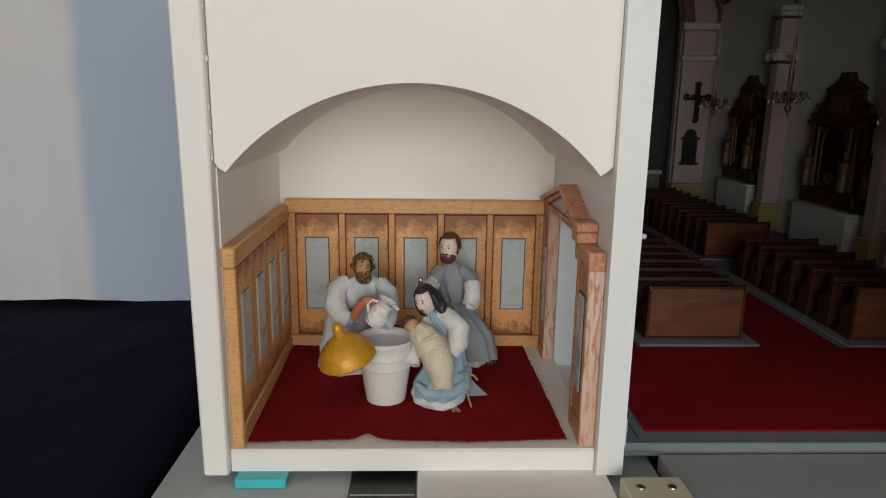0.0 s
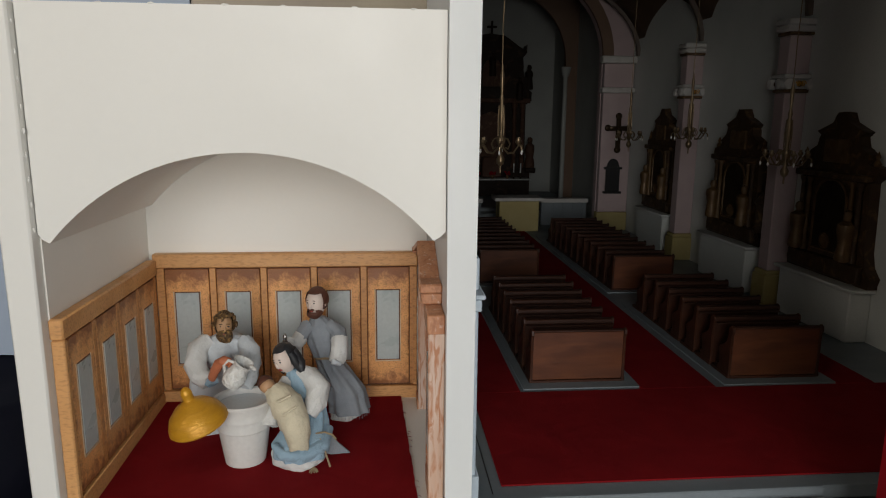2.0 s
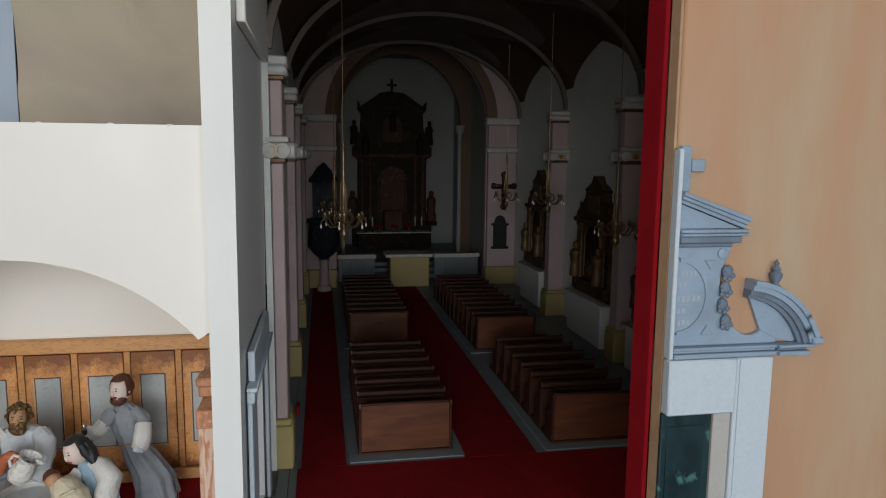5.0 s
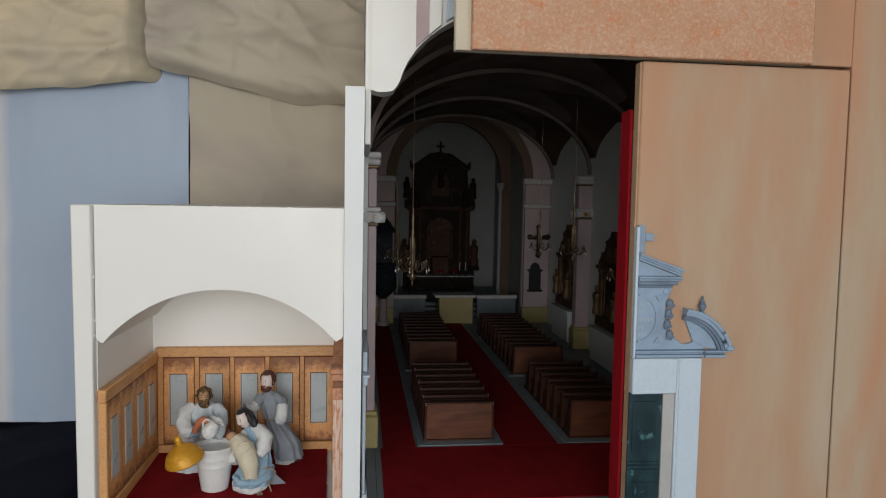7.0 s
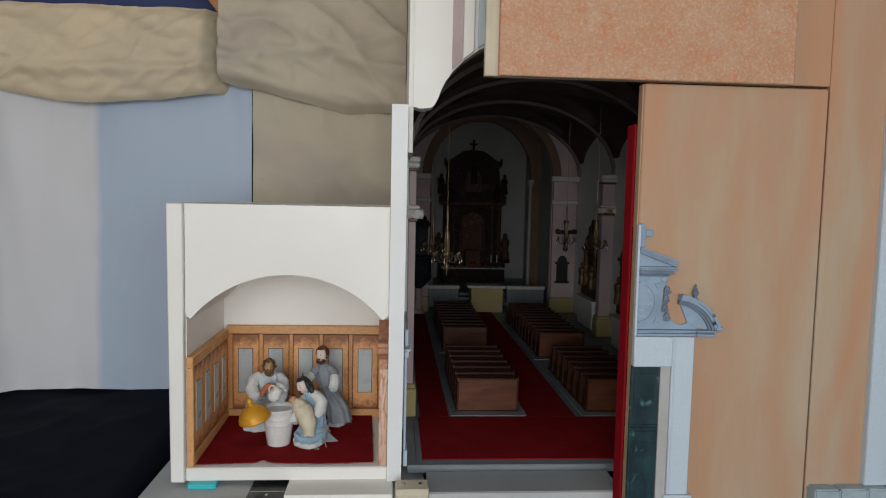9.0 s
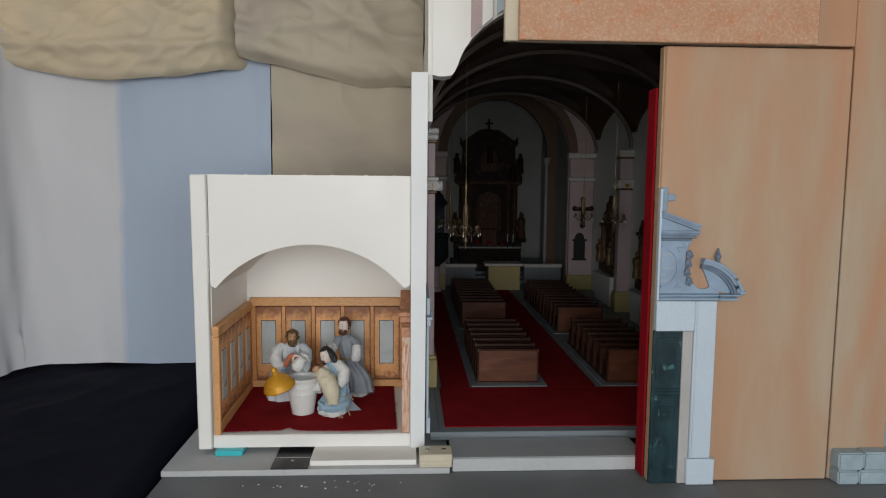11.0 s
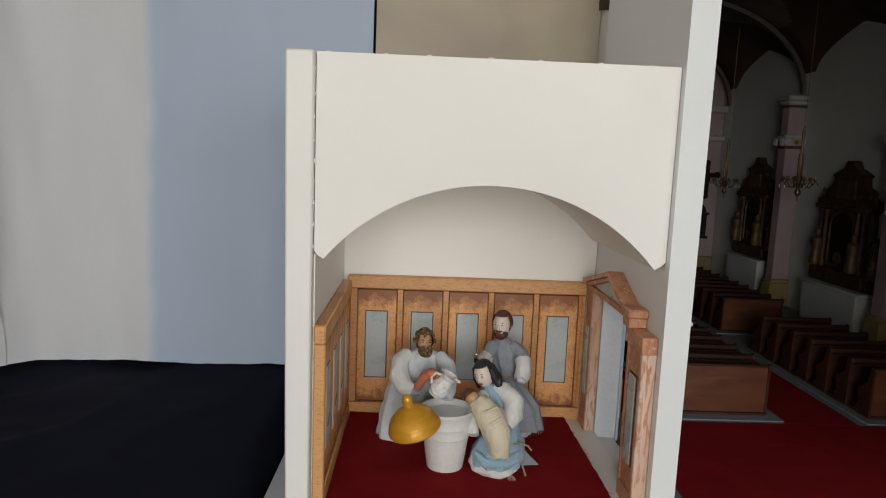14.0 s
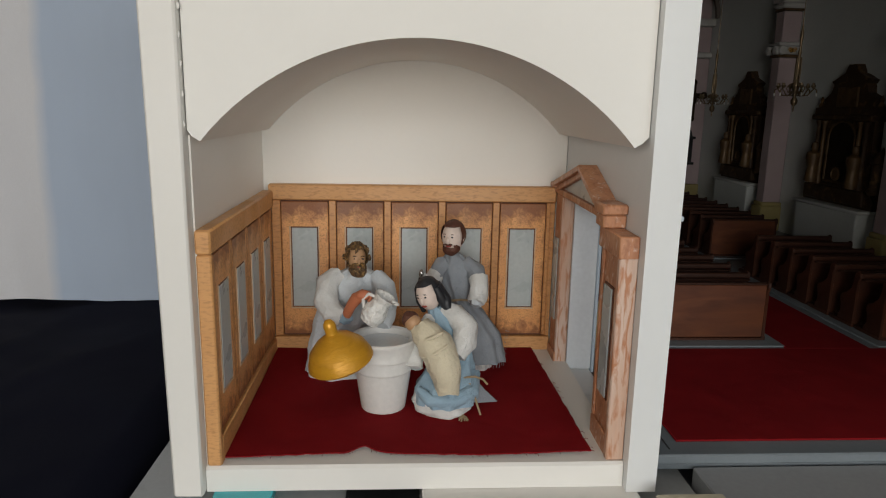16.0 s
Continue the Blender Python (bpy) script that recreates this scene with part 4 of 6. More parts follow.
part("raw_edge", box(0.4640, 0.4663, FY + 0.001, FY + 0.0145, -0.0315, 0.5610, 0.0006), "mdf", leaf, "raw brown board edge")
upper = thing("facade_upper_block", "rough orange plastered block over the church opening with a cream end", "block", at=(0, 0, 0))
part("front", box(0.2700, 0.6640, 0.380, 0.3895, 0.5640, 1.25, 0.0015), "orange_rough", upper)
part("core", box(0.2530, 0.6636, 0.3897, 0.4020, 0.5645, 1.249, 0.001), "cream_edge", upper)
tagged(part("red_board", box(0.4603, 0.4640, FY + 0.0147, FY + 0.0435, -0.0315, 0.5100, 0.0012), "redcloth", None), "red felt covered board strip behind the facade edge", "board")
plinth = thing("stone_plinth", "grey cut-stone plinth at the foot of the facade", "plinth", at=(0, 0, 0))
for row, (z0, z1) in enumerate(((-0.0325, -0.0125), (-0.0120, 0.0125))):
    x = 0.7275
    while x < 1.0:
        wd = 0.030 + 0.018 * random.random()
        b = box(x, x + wd - 0.0008, 0.374 + 0.002 * random.random(), 0.4035, z0, z1, 0.0022, None, 2)
        for vv in b.verts:
            vv.co += 0.0011 * noise.noise_vector(vv.co * 90)
        part("stone", b, "stone", plinth)
        x += wd
quoin = thing("corner_pilaster", "pale blue painted corner strip of the facade", "pilaster", at=(0, 0, 0))
part("strip", box(0.8045, 0.875, 0.3860, 0.4035, 0.0130, 1.25, 0.0015), "bluelight", quoin)
part("return_strip", box(0.876, 1.25, 0.402, 0.43, 0.0130, 1.25, 0.0015), "orange", quoin)

# white plaster cross-section of the nave's near wall and vault springing
cut = thing("cut_wall", "white plastered cut end of the nave wall with a rough edge", "wall end", at=(0, 0, 0))
edge = [(0.1640, 0.536), (0.172, 0.534), (0.183, 0.5335), (0.192, 0.536), (0.198, 0.545), (0.204, 0.560), (0.212, 0.576), (0.222, 0.590), (0.236, 0.604), (0.252, 0.616), (0.268, 0.626), (0.285, 0.634), (0.30, 0.64), (0.30, 1.25), (0.1640, 1.25)]
b = prism(edge, 0.5000, 0.5350, "y")
bmesh.ops.subdivide_edges(b, edges=[e for e in b.edges if e.calc_length() < 0.06], cuts=2)
for vv in b.verts:
    vv.co += 0.0014 * noise.noise_vector(vv.co * 120)
part("plaster_end", b, "white", cut, "", 50)
part("pink_band", prism([(0.219, 0.590), (0.234, 0.604), (0.234, 1.25), (0.219, 1.25)], 0.4960, 0.4996, "y"), "pink", cut, "faded pink painted band")
part("white_fillet", prism([(0.2345, 0.604), (0.250, 0.617), (0.250, 1.25), (0.2345, 1.25)], 0.4920, 0.4996, "y", None, 0.0008), "white", cut)
part("blue_band", prism([(0.2560, 0.622), (0.2690, 0.630), (0.2690, 1.25), (0.2560, 1.25)], 0.4930, 0.4996, "y", None, 0.0008), "bluelight", cut, "pale blue painted band")
part("thin_strip", box(0.1572, 0.1648, 0.508, 0.736, 0.470, 1.25, 0.001), "white", cut)
# wall face between doorway and nave, with the nave-side door surround
surround = thing("nave_door_surround", "white painted door surround with a small cornice on the nave side", "door surround", at=(0, 0, 0))
part("cornice", box(0.1575, 0.1665, 0.503, 0.690, 0.1745, 0.1785, 0.001), "bluelight", surround)
part("frieze", box(0.1575, 0.1640, 0.506, 0.688, 0.1640, 0.1743, 0.001), "bluelight", surround)
part("near_jamb", box(0.1575, 0.1615, 0.508, 0.5500, -0.0030, 0.1638, 0.001), "bluelight", surround)
part("far_jamb", box(0.1575, 0.1615, 0.670, 0.690, -0.0030, 0.1638, 0.001), "bluelight", surround)
part("jamb_foot", box(0.1575, 0.1640, 0.505, 0.5520, -0.0030, 0.0220, 0.001), "bluelight", surround)
part("panel_over", box(0.1575, 0.1635, 0.520, 0.675, 0.1787, 0.2050, 0.001), "bluelight", surround)

tagged(part("floor_slot", box(0.1782, 0.1792, 0.520, 1.80, -0.0035, -0.0031, 0.0), "black"), "thin black gap line in the grey church floor", "gap")

# ---- half portal painted blue on the facade leaf ----
portal = thing("half_portal", "blue-grey painted relief of half a portal with green door", "portal", at=(0, 0, 0))
P = FY
part("lintel", box(0.4690, 0.5225, P - 0.0105, P - 0.0002, 0.1840, 0.2255, 0.0012), "bluelight", portal, "pale blue lintel")
part("outer_jamb", box(0.5227, 0.5530, P - 0.0085, P - 0.0002, 0.0050, 0.2252, 0.0010), "bluelight", portal, "pale blue jamb")
part("jamb_fillet", box(0.5255, 0.5275, P - 0.0095, P - 0.0086, 0.0055, 0.2250, 0.0004), "bluelight", portal)
part("jamb_foot", box(0.5190, 0.5585, P - 0.0115, P - 0.0002, -0.0322, 0.0048, 0.0012), "bluelight", portal, "pale blue foot block")
part("inner_reveal", box(0.5085, 0.5225, P - 0.0060, P - 0.0002, -0.0320, 0.1838, 0.0006), "blueshade", portal, "grey inner reveal")
gd = part("green_door", box(0.4685, 0.5083, P - 0.0040, P - 0.0002, -0.0322, 0.1838, 0.0008), "green", portal, "dark green scuffed door")
for z in (0.0905, 0.0955, 0.1000):
    part("rail_moulding", box(0.4690, 0.5075, P - 0.0056, P - 0.0038, z, z + 0.0030, 0.0006), "green", gd)
part("lower_field", box(0.4730, 0.5020, P - 0.0048, P - 0.0038, -0.0100, 0.0780, 0.0006), "green", gd)
part("upper_field", box(0.4730, 0.5020, P - 0.0048, P - 0.0038, 0.1130, 0.1740, 0.0006), "green", gd)
part("edge_board", box(0.4688, 0.4722, P - 0.0090, P - 0.0002, 0.2258, 0.3760, 0.0008), "bluelight", portal, "pale edge strip")
part("cross_post", box(0.4724, 0.4800, P - 0.0050, P - 0.0002, 0.3462, 0.3780, 0.0006), "blue", portal)
part("cross_arm", box(0.4802, 0.4905, P - 0.0050, P - 0.0002, 0.3600, 0.3690, 0.0006), "blue", portal)


def curve_pts(c, r0, r1, a0, a1, n):
    return [(c[0] + r0 * math.cos(radians(a0 + (a1 - a0) * k / n)), c[1] + r1 * math.sin(radians(a0 + (a1 - a0) * k / n))) for k in range(n + 1)]


body = [(0.4724, 0.2345), (0.5560, 0.2345), (0.5560, 0.2380), (0.5440, 0.2440)] + curve_pts((0.5340, 0.2470), 0.0100, 0.0060, -10, -150, 8) + [(0.5200, 0.2480), (0.5140, 0.2560), (0.5100, 0.2650), (0.5080, 0.2780), (0.5085, 0.2900), (0.5130, 0.3000), (0.5160, 0.3070), (0.4724, 0.3070)]
part("plaque_body", prism(body, P - 0.0045, P - 0.0002, "y", None, 0.0006), "blue", portal)
half = [(0.4726, 0.2445)] + curve_pts((0.4735, 0.2715), 0.0235, 0.0270, -88, 88, 20) + [(0.4726, 0.2985)]
med = part("medallion", prism(half, P - 0.0062, P - 0.0044, "y", None, 0.0005), "blue", portal)
ring = bmesh.new()
o = curve_pts((0.4735, 0.2715), 0.0245, 0.0280, -88, 88, 24)
i_ = curve_pts((0.4735, 0.2715), 0.0218, 0.0253, -88, 88, 24)
for k in range(24):
    prism([o[k], o[k + 1], i_[k + 1], i_[k]], P - 0.0075, P - 0.0046, "y", ring)
part("medallion_rim", ring, "blue", med)
for z, x0, x1 in ((0.2880, 0.476, 0.487), (0.2800, 0.474, 0.481), (0.2700, 0.474, 0.492), (0.2610, 0.474, 0.481), (0.2525, 0.475, 0.485)):
    x = x0
    while x < x1:
        wd = 0.0018 + 0.0014 * random.random()
        part("letter_bar", box(x, min(x + wd, x1 + 0.001), P - 0.0064, P - 0.0061, z - 0.0020, z + 0.0020, 0.0002), "letter", med, "faded inscription bar")
        x += wd + 0.0012
part("round_boss", lathe([(0.0042, 0), (0.0042, 0.0012), (0.0030, 0.0018), (0, 0.0022)], (0, 0, 0), 18), "blue", portal).matrix_basis = pose(0.5085, P - 0.0044, 0.3020, 90, 0, 0)
for zc, up in ((0.2945, -1), (0.2460, 1)):
    part("triangle_ornament", prism([(0.4945, zc + up * -0.003), (0.5035, zc + up * -0.003), (0.4990, zc + up * 0.004)], P - 0.0060, P - 0.0044, "y", None, 0.0004), "blue", portal)
for k in range(4):
    zc = 0.2890 - k * 0.0120
    xc = 0.5110 + 0.0012 * math.cos(k * 1.6) + 0.0018 * (k == 3)
    b = ball((xc, P - 0.0060, zc), 0.0043, 0.95, 0.7, 1.2, None, 10, 7, 0.0007)
    for q in range(5):
        a = q * 1.257
        ball((xc + 0.0034 * math.cos(a), P - 0.0078, zc - 0.0028 + 0.0026 * math.sin(a)), 0.0019, 1, 0.7, 1.1, b, 7, 5)
    part("garland_bud", b, "bluedark", portal)
# shallower bands get the darker blue, painting the shade under the deeper ones
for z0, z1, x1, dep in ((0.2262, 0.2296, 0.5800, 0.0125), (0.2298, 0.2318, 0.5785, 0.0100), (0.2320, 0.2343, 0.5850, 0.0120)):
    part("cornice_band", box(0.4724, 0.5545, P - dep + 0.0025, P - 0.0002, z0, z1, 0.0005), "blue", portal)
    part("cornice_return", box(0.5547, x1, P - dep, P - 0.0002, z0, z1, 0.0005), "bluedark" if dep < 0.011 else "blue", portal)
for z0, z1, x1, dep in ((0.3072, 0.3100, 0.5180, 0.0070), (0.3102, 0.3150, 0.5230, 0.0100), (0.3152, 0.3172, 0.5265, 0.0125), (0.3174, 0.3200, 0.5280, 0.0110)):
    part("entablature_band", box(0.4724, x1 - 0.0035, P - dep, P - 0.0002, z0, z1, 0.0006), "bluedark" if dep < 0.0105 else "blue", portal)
part("gable_field", prism([(0.4724, 0.3202), (0.5200, 0.3202), (0.4724, 0.3380)], P - 0.0050, P - 0.0002, "y"), "blue", portal)
for d0, d1, dep in ((0.0, 0.0026, 0.0075), (0.0026, 0.0052, 0.0100), (0.0052, 0.0080, 0.0120)):
    part("raking_band", prism([(0.4724, 0.3385 + d0), (0.5225 + d0 * 0.3, 0.3202 + d0), (0.5235 + d1 * 0.3, 0.3202 + d1), (0.4724, 0.3385 + d1)], P - dep, P - 0.0002, "y", None, 0.0004), "blue", portal)
C0 = (0.5240, 0.2180)
# the two inner bands are coloured as shaded, the outer two plain blue
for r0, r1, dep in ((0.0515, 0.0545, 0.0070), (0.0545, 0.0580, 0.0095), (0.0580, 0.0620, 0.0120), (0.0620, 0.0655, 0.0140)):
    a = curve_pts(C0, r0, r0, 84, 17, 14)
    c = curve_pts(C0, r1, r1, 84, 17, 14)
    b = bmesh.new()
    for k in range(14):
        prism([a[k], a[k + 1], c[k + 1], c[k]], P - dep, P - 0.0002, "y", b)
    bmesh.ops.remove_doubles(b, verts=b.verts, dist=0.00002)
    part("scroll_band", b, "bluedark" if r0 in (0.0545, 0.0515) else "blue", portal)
sc = curve_pts(C0, 0.0514, 0.0514, 80, 20, 12)
part("scroll_field", prism(sc + [(0.5700, 0.2345), (0.5450, 0.2400)], P - 0.0035, P - 0.0002, "y"), "blue", portal)
part("scroll_tip", box(0.5800, 0.5890, P - 0.0150, P - 0.0002, 0.2345, 0.2400, 0.0012), "blue", portal)
part("urn_base", box(0.5475, 0.5570, P - 0.0090, P - 0.0002, 0.2700, 0.2765, 0.0008), "blue", portal)
part("urn", lathe([(0.0028, 0.0), (0.0034, 0.001), (0.0020, 0.003), (0.0042, 0.0075), (0.0046, 0.010), (0.0024, 0.012), (0.0034, 0.0135), (0.0012, 0.016), (0.0018, 0.018), (0, 0.021)], (0.5520, P - 0.0052, 0.2765), 16), "bluedark", portal)
portal.location = (-0.0052, 0, -0.0003)

# ---- pews ----


def pew(parent_at, group, panel="pew"):
    e = thing("pew", "dark brown stained wooden church pew on the grey floor", "pew", group, parent_at)
    wd = 0.118
    # inner backrests take the dark wood: shade between close rows put into colour
    part("backrest", box(0.003, wd - 0.003, 0.001, 0.0048, 0.0015, 0.0560 if panel == "pewback" else 0.0530, 0.0006), panel, e, "reddish brown panel" if panel == "pewback" else "")
    part("top_rail", box(0.0015, wd - 0.0015, 0.0004 if panel == "pewback" else -0.0030, 0.0062, 0.0562 if panel == "pewback" else 0.0532, 0.0585, 0.0010), "pew", e)
    part("plinth_rail", box(0.002, wd - 0.002, -0.0014, 0.0060, -0.0033, 0.0015, 0.0006), "pew", e)
    part("seat", box(0.003, wd - 0.003, 0.0050, 0.0260, 0.0215, 0.0240, 0.0006), "pew", e)
    part("kneeler", box(0.004, wd - 0.004, 0.0330, 0.0410, 0.0040, 0.0065, 0.0006), "pew", e)
    if panel == "pew":
        part("book_ledge", box(0.003, wd - 0.003, -0.0090, -0.0032, 0.0515, 0.0532, 0.0004), "pew", e)
    end = [(0.0, -0.0033), (0.030, -0.0033), (0.029, 0.006), (0.0245, 0.012), (0.0255, 0.020), (0.0285, 0.026), (0.0265, 0.031), (0.0185, 0.034), (0.0105, 0.040), (0.0075, 0.049), (0.0070, 0.0570), (0.002, 0.0605), (-0.0020, 0.0590), (-0.0030, 0.0540), (0.0, 0.049)]
    for x in (0.0, wd - 0.0035):
        part("end_board", prism(end, x, x + 0.0035, "x", None, 0.0005), "pew", e)
    part("skid", box(-0.0005, 0.004, -0.0005, 0.043, -0.0034, 0.0028, 0.0004), "pew", e)
    part("skid", box(wd - 0.004, wd + 0.0005, -0.0005, 0.043, -0.0034, 0.0028, 0.0004), "pew", e)
    for c in e.children:
        for v in c.data.vertices:
            v.co.z *= 1.10 if v.co.z > 0 else 1
    return e


first = pew((0.262, 0.759, 0), "pews of the church", "pewback")
inner = pew((0.262, 0.8065, 0), "pews of the church")
rows = [(0.262, 0.759, 1, 7), (0.270, 1.265, 0, 10), (0.512, 0.757, 0, 7), (0.512, 1.195, 0, 11)]
for x, y0, k0, count in rows:
    for k in range(k0, count):
        y = y0 + k * 0.0475
        if x == 0.262 and k == 1:
            continue
        copy_thing(first if k == 0 else inner, pose(x + 0.001 * wob(y * 30, x * 9), y, 0, 0, 0, 0.8 * wob(x * 40, y * 21)))
for x0, x1, y0, y1 in ((0.2505, 0.3935, 0.7400, 1.115), (0.2600, 0.3905, 1.245, 1.79), (0.4990, 0.6420, 0.7380, 1.110), (0.4990, 0.6450, 1.180, 1.79)):
    tagged(part("pew_platform", box(x0, x1, y0, y1, -0.0034, -0.0012, 0.0003), "floor"), "thin grey board under a block of pews", "board", "boards under the pews")
bpy.context.view_layer.update()

# ---- font and dolls ----


def robe(levels, folds=9, amp=0.0012, n=44, rough=0.0006, seed=0.0):
    """A cloth body through oval levels (cx, cy, z, rx, ry), folds deepening downwards."""
    b = bmesh.new()
    rings = []
    L = len(levels)
    fine = []
    for i in range(L - 1):
        for k in range(4):
            f = k / 4
            fine.append([levels[i][j] * (1 - f) + levels[i + 1][j] * f for j in range(5)])
    fine.append(list(levels[-1]))
    for q, (cx, cy, z, rx, ry) in enumerate(fine):
        depth = amp * (1 - q / len(fine)) ** 0.6
        ring_ = []
        for k in range(n):
            a = 2 * math.pi * k / n
            d = depth * math.cos(folds * a + seed + 2.2 * wob(a * 0.9, q * 0.12, seed)) + rough * wob(math.cos(a) * 3 + seed, math.sin(a) * 3, q * 0.4)
            ring_.append(b.verts.new((cx + (rx + d) * math.cos(a), cy + (ry + d) * math.sin(a), z)))
        rings.append(ring_)
    for p, q in zip(rings, rings[1:]):
        for k in range(n):
            b.faces.new((p[k], p[(k + 1) % n], q[(k + 1) % n], q[k]))
    b.faces.new(rings[0][::-1])
    b.faces.new(rings[-1])
    return b


def doll(name, label, pieces):
    """One plain mesh of several painted or cloth-covered forms."""
    mats, bm = [], bmesh.new()
    for piece, m in pieces:
        if m not in mats:
            mats.append(m)
        for f in piece.faces:
            f.material_index = mats.index(m)
        add(bm, piece)
    ob = part(name, bm, mats, None, "", 60)
    return tagged(ob, label, "doll")


def head(c, r, tilt, skin, hair, beard=True, long_hair=False, s=1.0, turn=0.0):
    """A painted head with nose, ears, brows, eyes, mouth and hair; the face looks to -y, turned by degrees."""
    out = []
    m = pose(*c, tilt, 0, turn)

    def put(b, mm):
        b.transform(m)
        out.append((b, mm))
    put(ball((0, 0, 0), r, 0.80, 0.92, 1.12, None, 20, 14), skin)
    put(ball((0, -r * 0.93, -r * 0.05), r * 0.17, 0.8, 1.0, 1.7, None, 8, 6), skin)
    for sx in (-1, 1):
        put(ball((sx * r * 0.80, r * 0.02, 0), r * 0.22, 0.5, 0.8, 1.3, None, 8, 6), skin)
        put(ball((sx * r * 0.30, -r * 0.83, r * 0.20), r * 0.075, 1.3, 0.6, 0.8, None, 8, 6), "hair_k")
        put(ball((sx * r * 0.31, -r * 0.80, r * 0.40), r * 0.06, 2.4, 0.7, 0.5, None, 8, 6), hair)
    put(ball((0, -r * 0.84, -r * 0.48), r * 0.13, 1.7, 0.6, 0.7, None, 8, 6), "lips")
    cap = ball((0, r * 0.14, r * 0.18), r * 1.04, 0.90, 0.98, 1.08, None, 22, 14, r * 0.05)
    bmesh.ops.delete(cap, geom=[v for v in cap.verts if v.co.z < -r * (0.9 if long_hair else 0.55) or (v.co.y < -r * 0.42 and v.co.z < r * 0.78)], context="VERTS")
    put(cap, hair)
    if beard:
        bd = ball((0, -r * 0.36, -r * 0.72), r * 0.72, 0.92, 0.88, 0.85, None, 18, 12, r * 0.07)
        bmesh.ops.delete(bd, geom=[v for v in bd.verts if v.co.z > -r * 0.52 and abs(v.co.x) < r * 0.36], context="VERTS")
        put(bd, hair)
        put(ball((0, -r * 0.86, -r * 0.36), r * 0.14, 2.6, 0.6, 0.6, None, 10, 6), hair)
    if long_hair:
        for k in range(7):
            a = radians(-15 + k * 35)
            put(tube([(r * 0.75 * math.cos(a), r * 0.25 + r * 0.6 * math.sin(a), r * 0.5), (r * 0.95 * math.cos(a), r * 0.3 + r * 0.7 * math.sin(a), -r * 0.5), (r * 1.0 * math.cos(a), r * 0.35 + r * 0.75 * math.sin(a), -r * 1.4)], [r * 0.3, r * 0.34, r * 0.16], 8), hair)
    return out


def sleeve(points, radii, seed=0.0):
    b = tube(points, radii, 16)
    bmesh.ops.subdivide_edges(b, edges=b.edges[:], cuts=2)
    for v in b.verts:
        v.co += 0.0019 * noise.noise_vector(v.co * 110 + Vector((seed, 0, 0))) + 0.0011 * noise.noise_vector(v.co * 300 + Vector((seed, 5, 0)))
    return b


def carved_light(b):
    for v in b.verts:
        v.co += 0.0006 * noise.noise_vector(v.co * 260)
    return b


# bearded doll in white pouring from a jug
f0 = floor_z(0.64) + 0.0022
px = [(robe([(-0.083, 0.642, f0, 0.0285, 0.0215), (-0.084, 0.642, 0.022, 0.0255, 0.0200), (-0.083, 0.640, 0.045, 0.0235, 0.0180), (-0.076, 0.636, 0.066, 0.0255, 0.0165), (-0.067, 0.632, 0.084, 0.0285, 0.0160), (-0.066, 0.630, 0.097, 0.0270, 0.0150), (-0.065, 0.629, 0.106, 0.0185, 0.0115), (-0.064, 0.628, 0.111, 0.0080, 0.0080)], 8, 0.0016, 56, 0.0018, 1.0), "robe_pale")]
px += [(ball((-0.0640, 0.6215, 0.1215), 0.0090, 0.86, 0.95, 1.15, None, 20, 14), "skin_dark")]
hair = ball((-0.0640, 0.6235, 0.1228), 0.0112, 0.92, 0.98, 1.02, None, 28, 20, 0.0012)
bmesh.ops.delete(hair, geom=[v for v in hair.verts if v.co.y < 0.6185 and 0.1155 < v.co.z < 0.1290 and -0.0690 < v.co.x < -0.0560], context="VERTS")
px += [(hair, "hair_o")]
beard = ball((-0.0628, 0.6160, 0.1125), 0.0080, 1.0, 0.82, 0.86, None, 22, 14, 0.0012)
px += [(beard, "hair_o")]
for k in range(46):
    a, e_ = radians(-38 + k * 83.1), radians(-30 + (k * 37) % 112)
    if math.sin(a) < -0.35 and e_ < radians(42):
        continue
    p = Vector((-0.0640 + 0.0108 * math.cos(a) * math.cos(e_), 0.6235 + 0.0112 * math.sin(a) * math.cos(e_), 0.1232 + 0.0116 * math.sin(e_)))
    px += [(tube([p, p + Vector((0.0012 * math.cos(a + 1.3), 0.0012 * math.sin(a + 1.3), -0.0022)), p + Vector((0.0004 * math.cos(a), 0.0004 * math.sin(a), -0.0044))], [0.0011, 0.0014, 0.0007], 6), "hair_o")]
for k in range(16):
    p = Vector((-0.0690 + 0.0125 * (k / 15), 0.6128 + 0.004 * abs(k / 7.5 - 1), 0.1140 + 0.0025 * abs(k / 7.5 - 1)))
    px += [(tube([p, p + Vector((0.0003, -0.0010, -0.0030)), p + Vector((0, 0.0004, -0.0062))], [0.0009, 0.0012, 0.0005], 6), "hair_o")]
px += [(ball((-0.0615, 0.6128, 0.1200), 0.0016, 0.8, 0.9, 1.7, None, 8, 6), "skin_dark"), (ball((-0.0622, 0.6108, 0.1156), 0.0012, 1.6, 0.6, 0.7, None, 8, 6), "lips")]
for sx in (-0.0034, 0.0034):
    px += [(ball((-0.0618 + sx, 0.6136, 0.1222), 0.0009, 1.3, 0.6, 0.8, None, 8, 6), "hair_k"), (ball((-0.0618 + sx, 0.6134, 0.1245), 0.0009, 2.0, 0.6, 0.6, None, 8, 6), "hair_o")]
px += [(sleeve([(-0.080, 0.627, 0.105), (-0.0885, 0.620, 0.099), (-0.0895, 0.608, 0.087), (-0.0820, 0.599, 0.079), (-0.0735, 0.594, 0.076)], [0.0088, 0.0100, 0.0102, 0.0092, 0.0076], 1), "robe_w")]
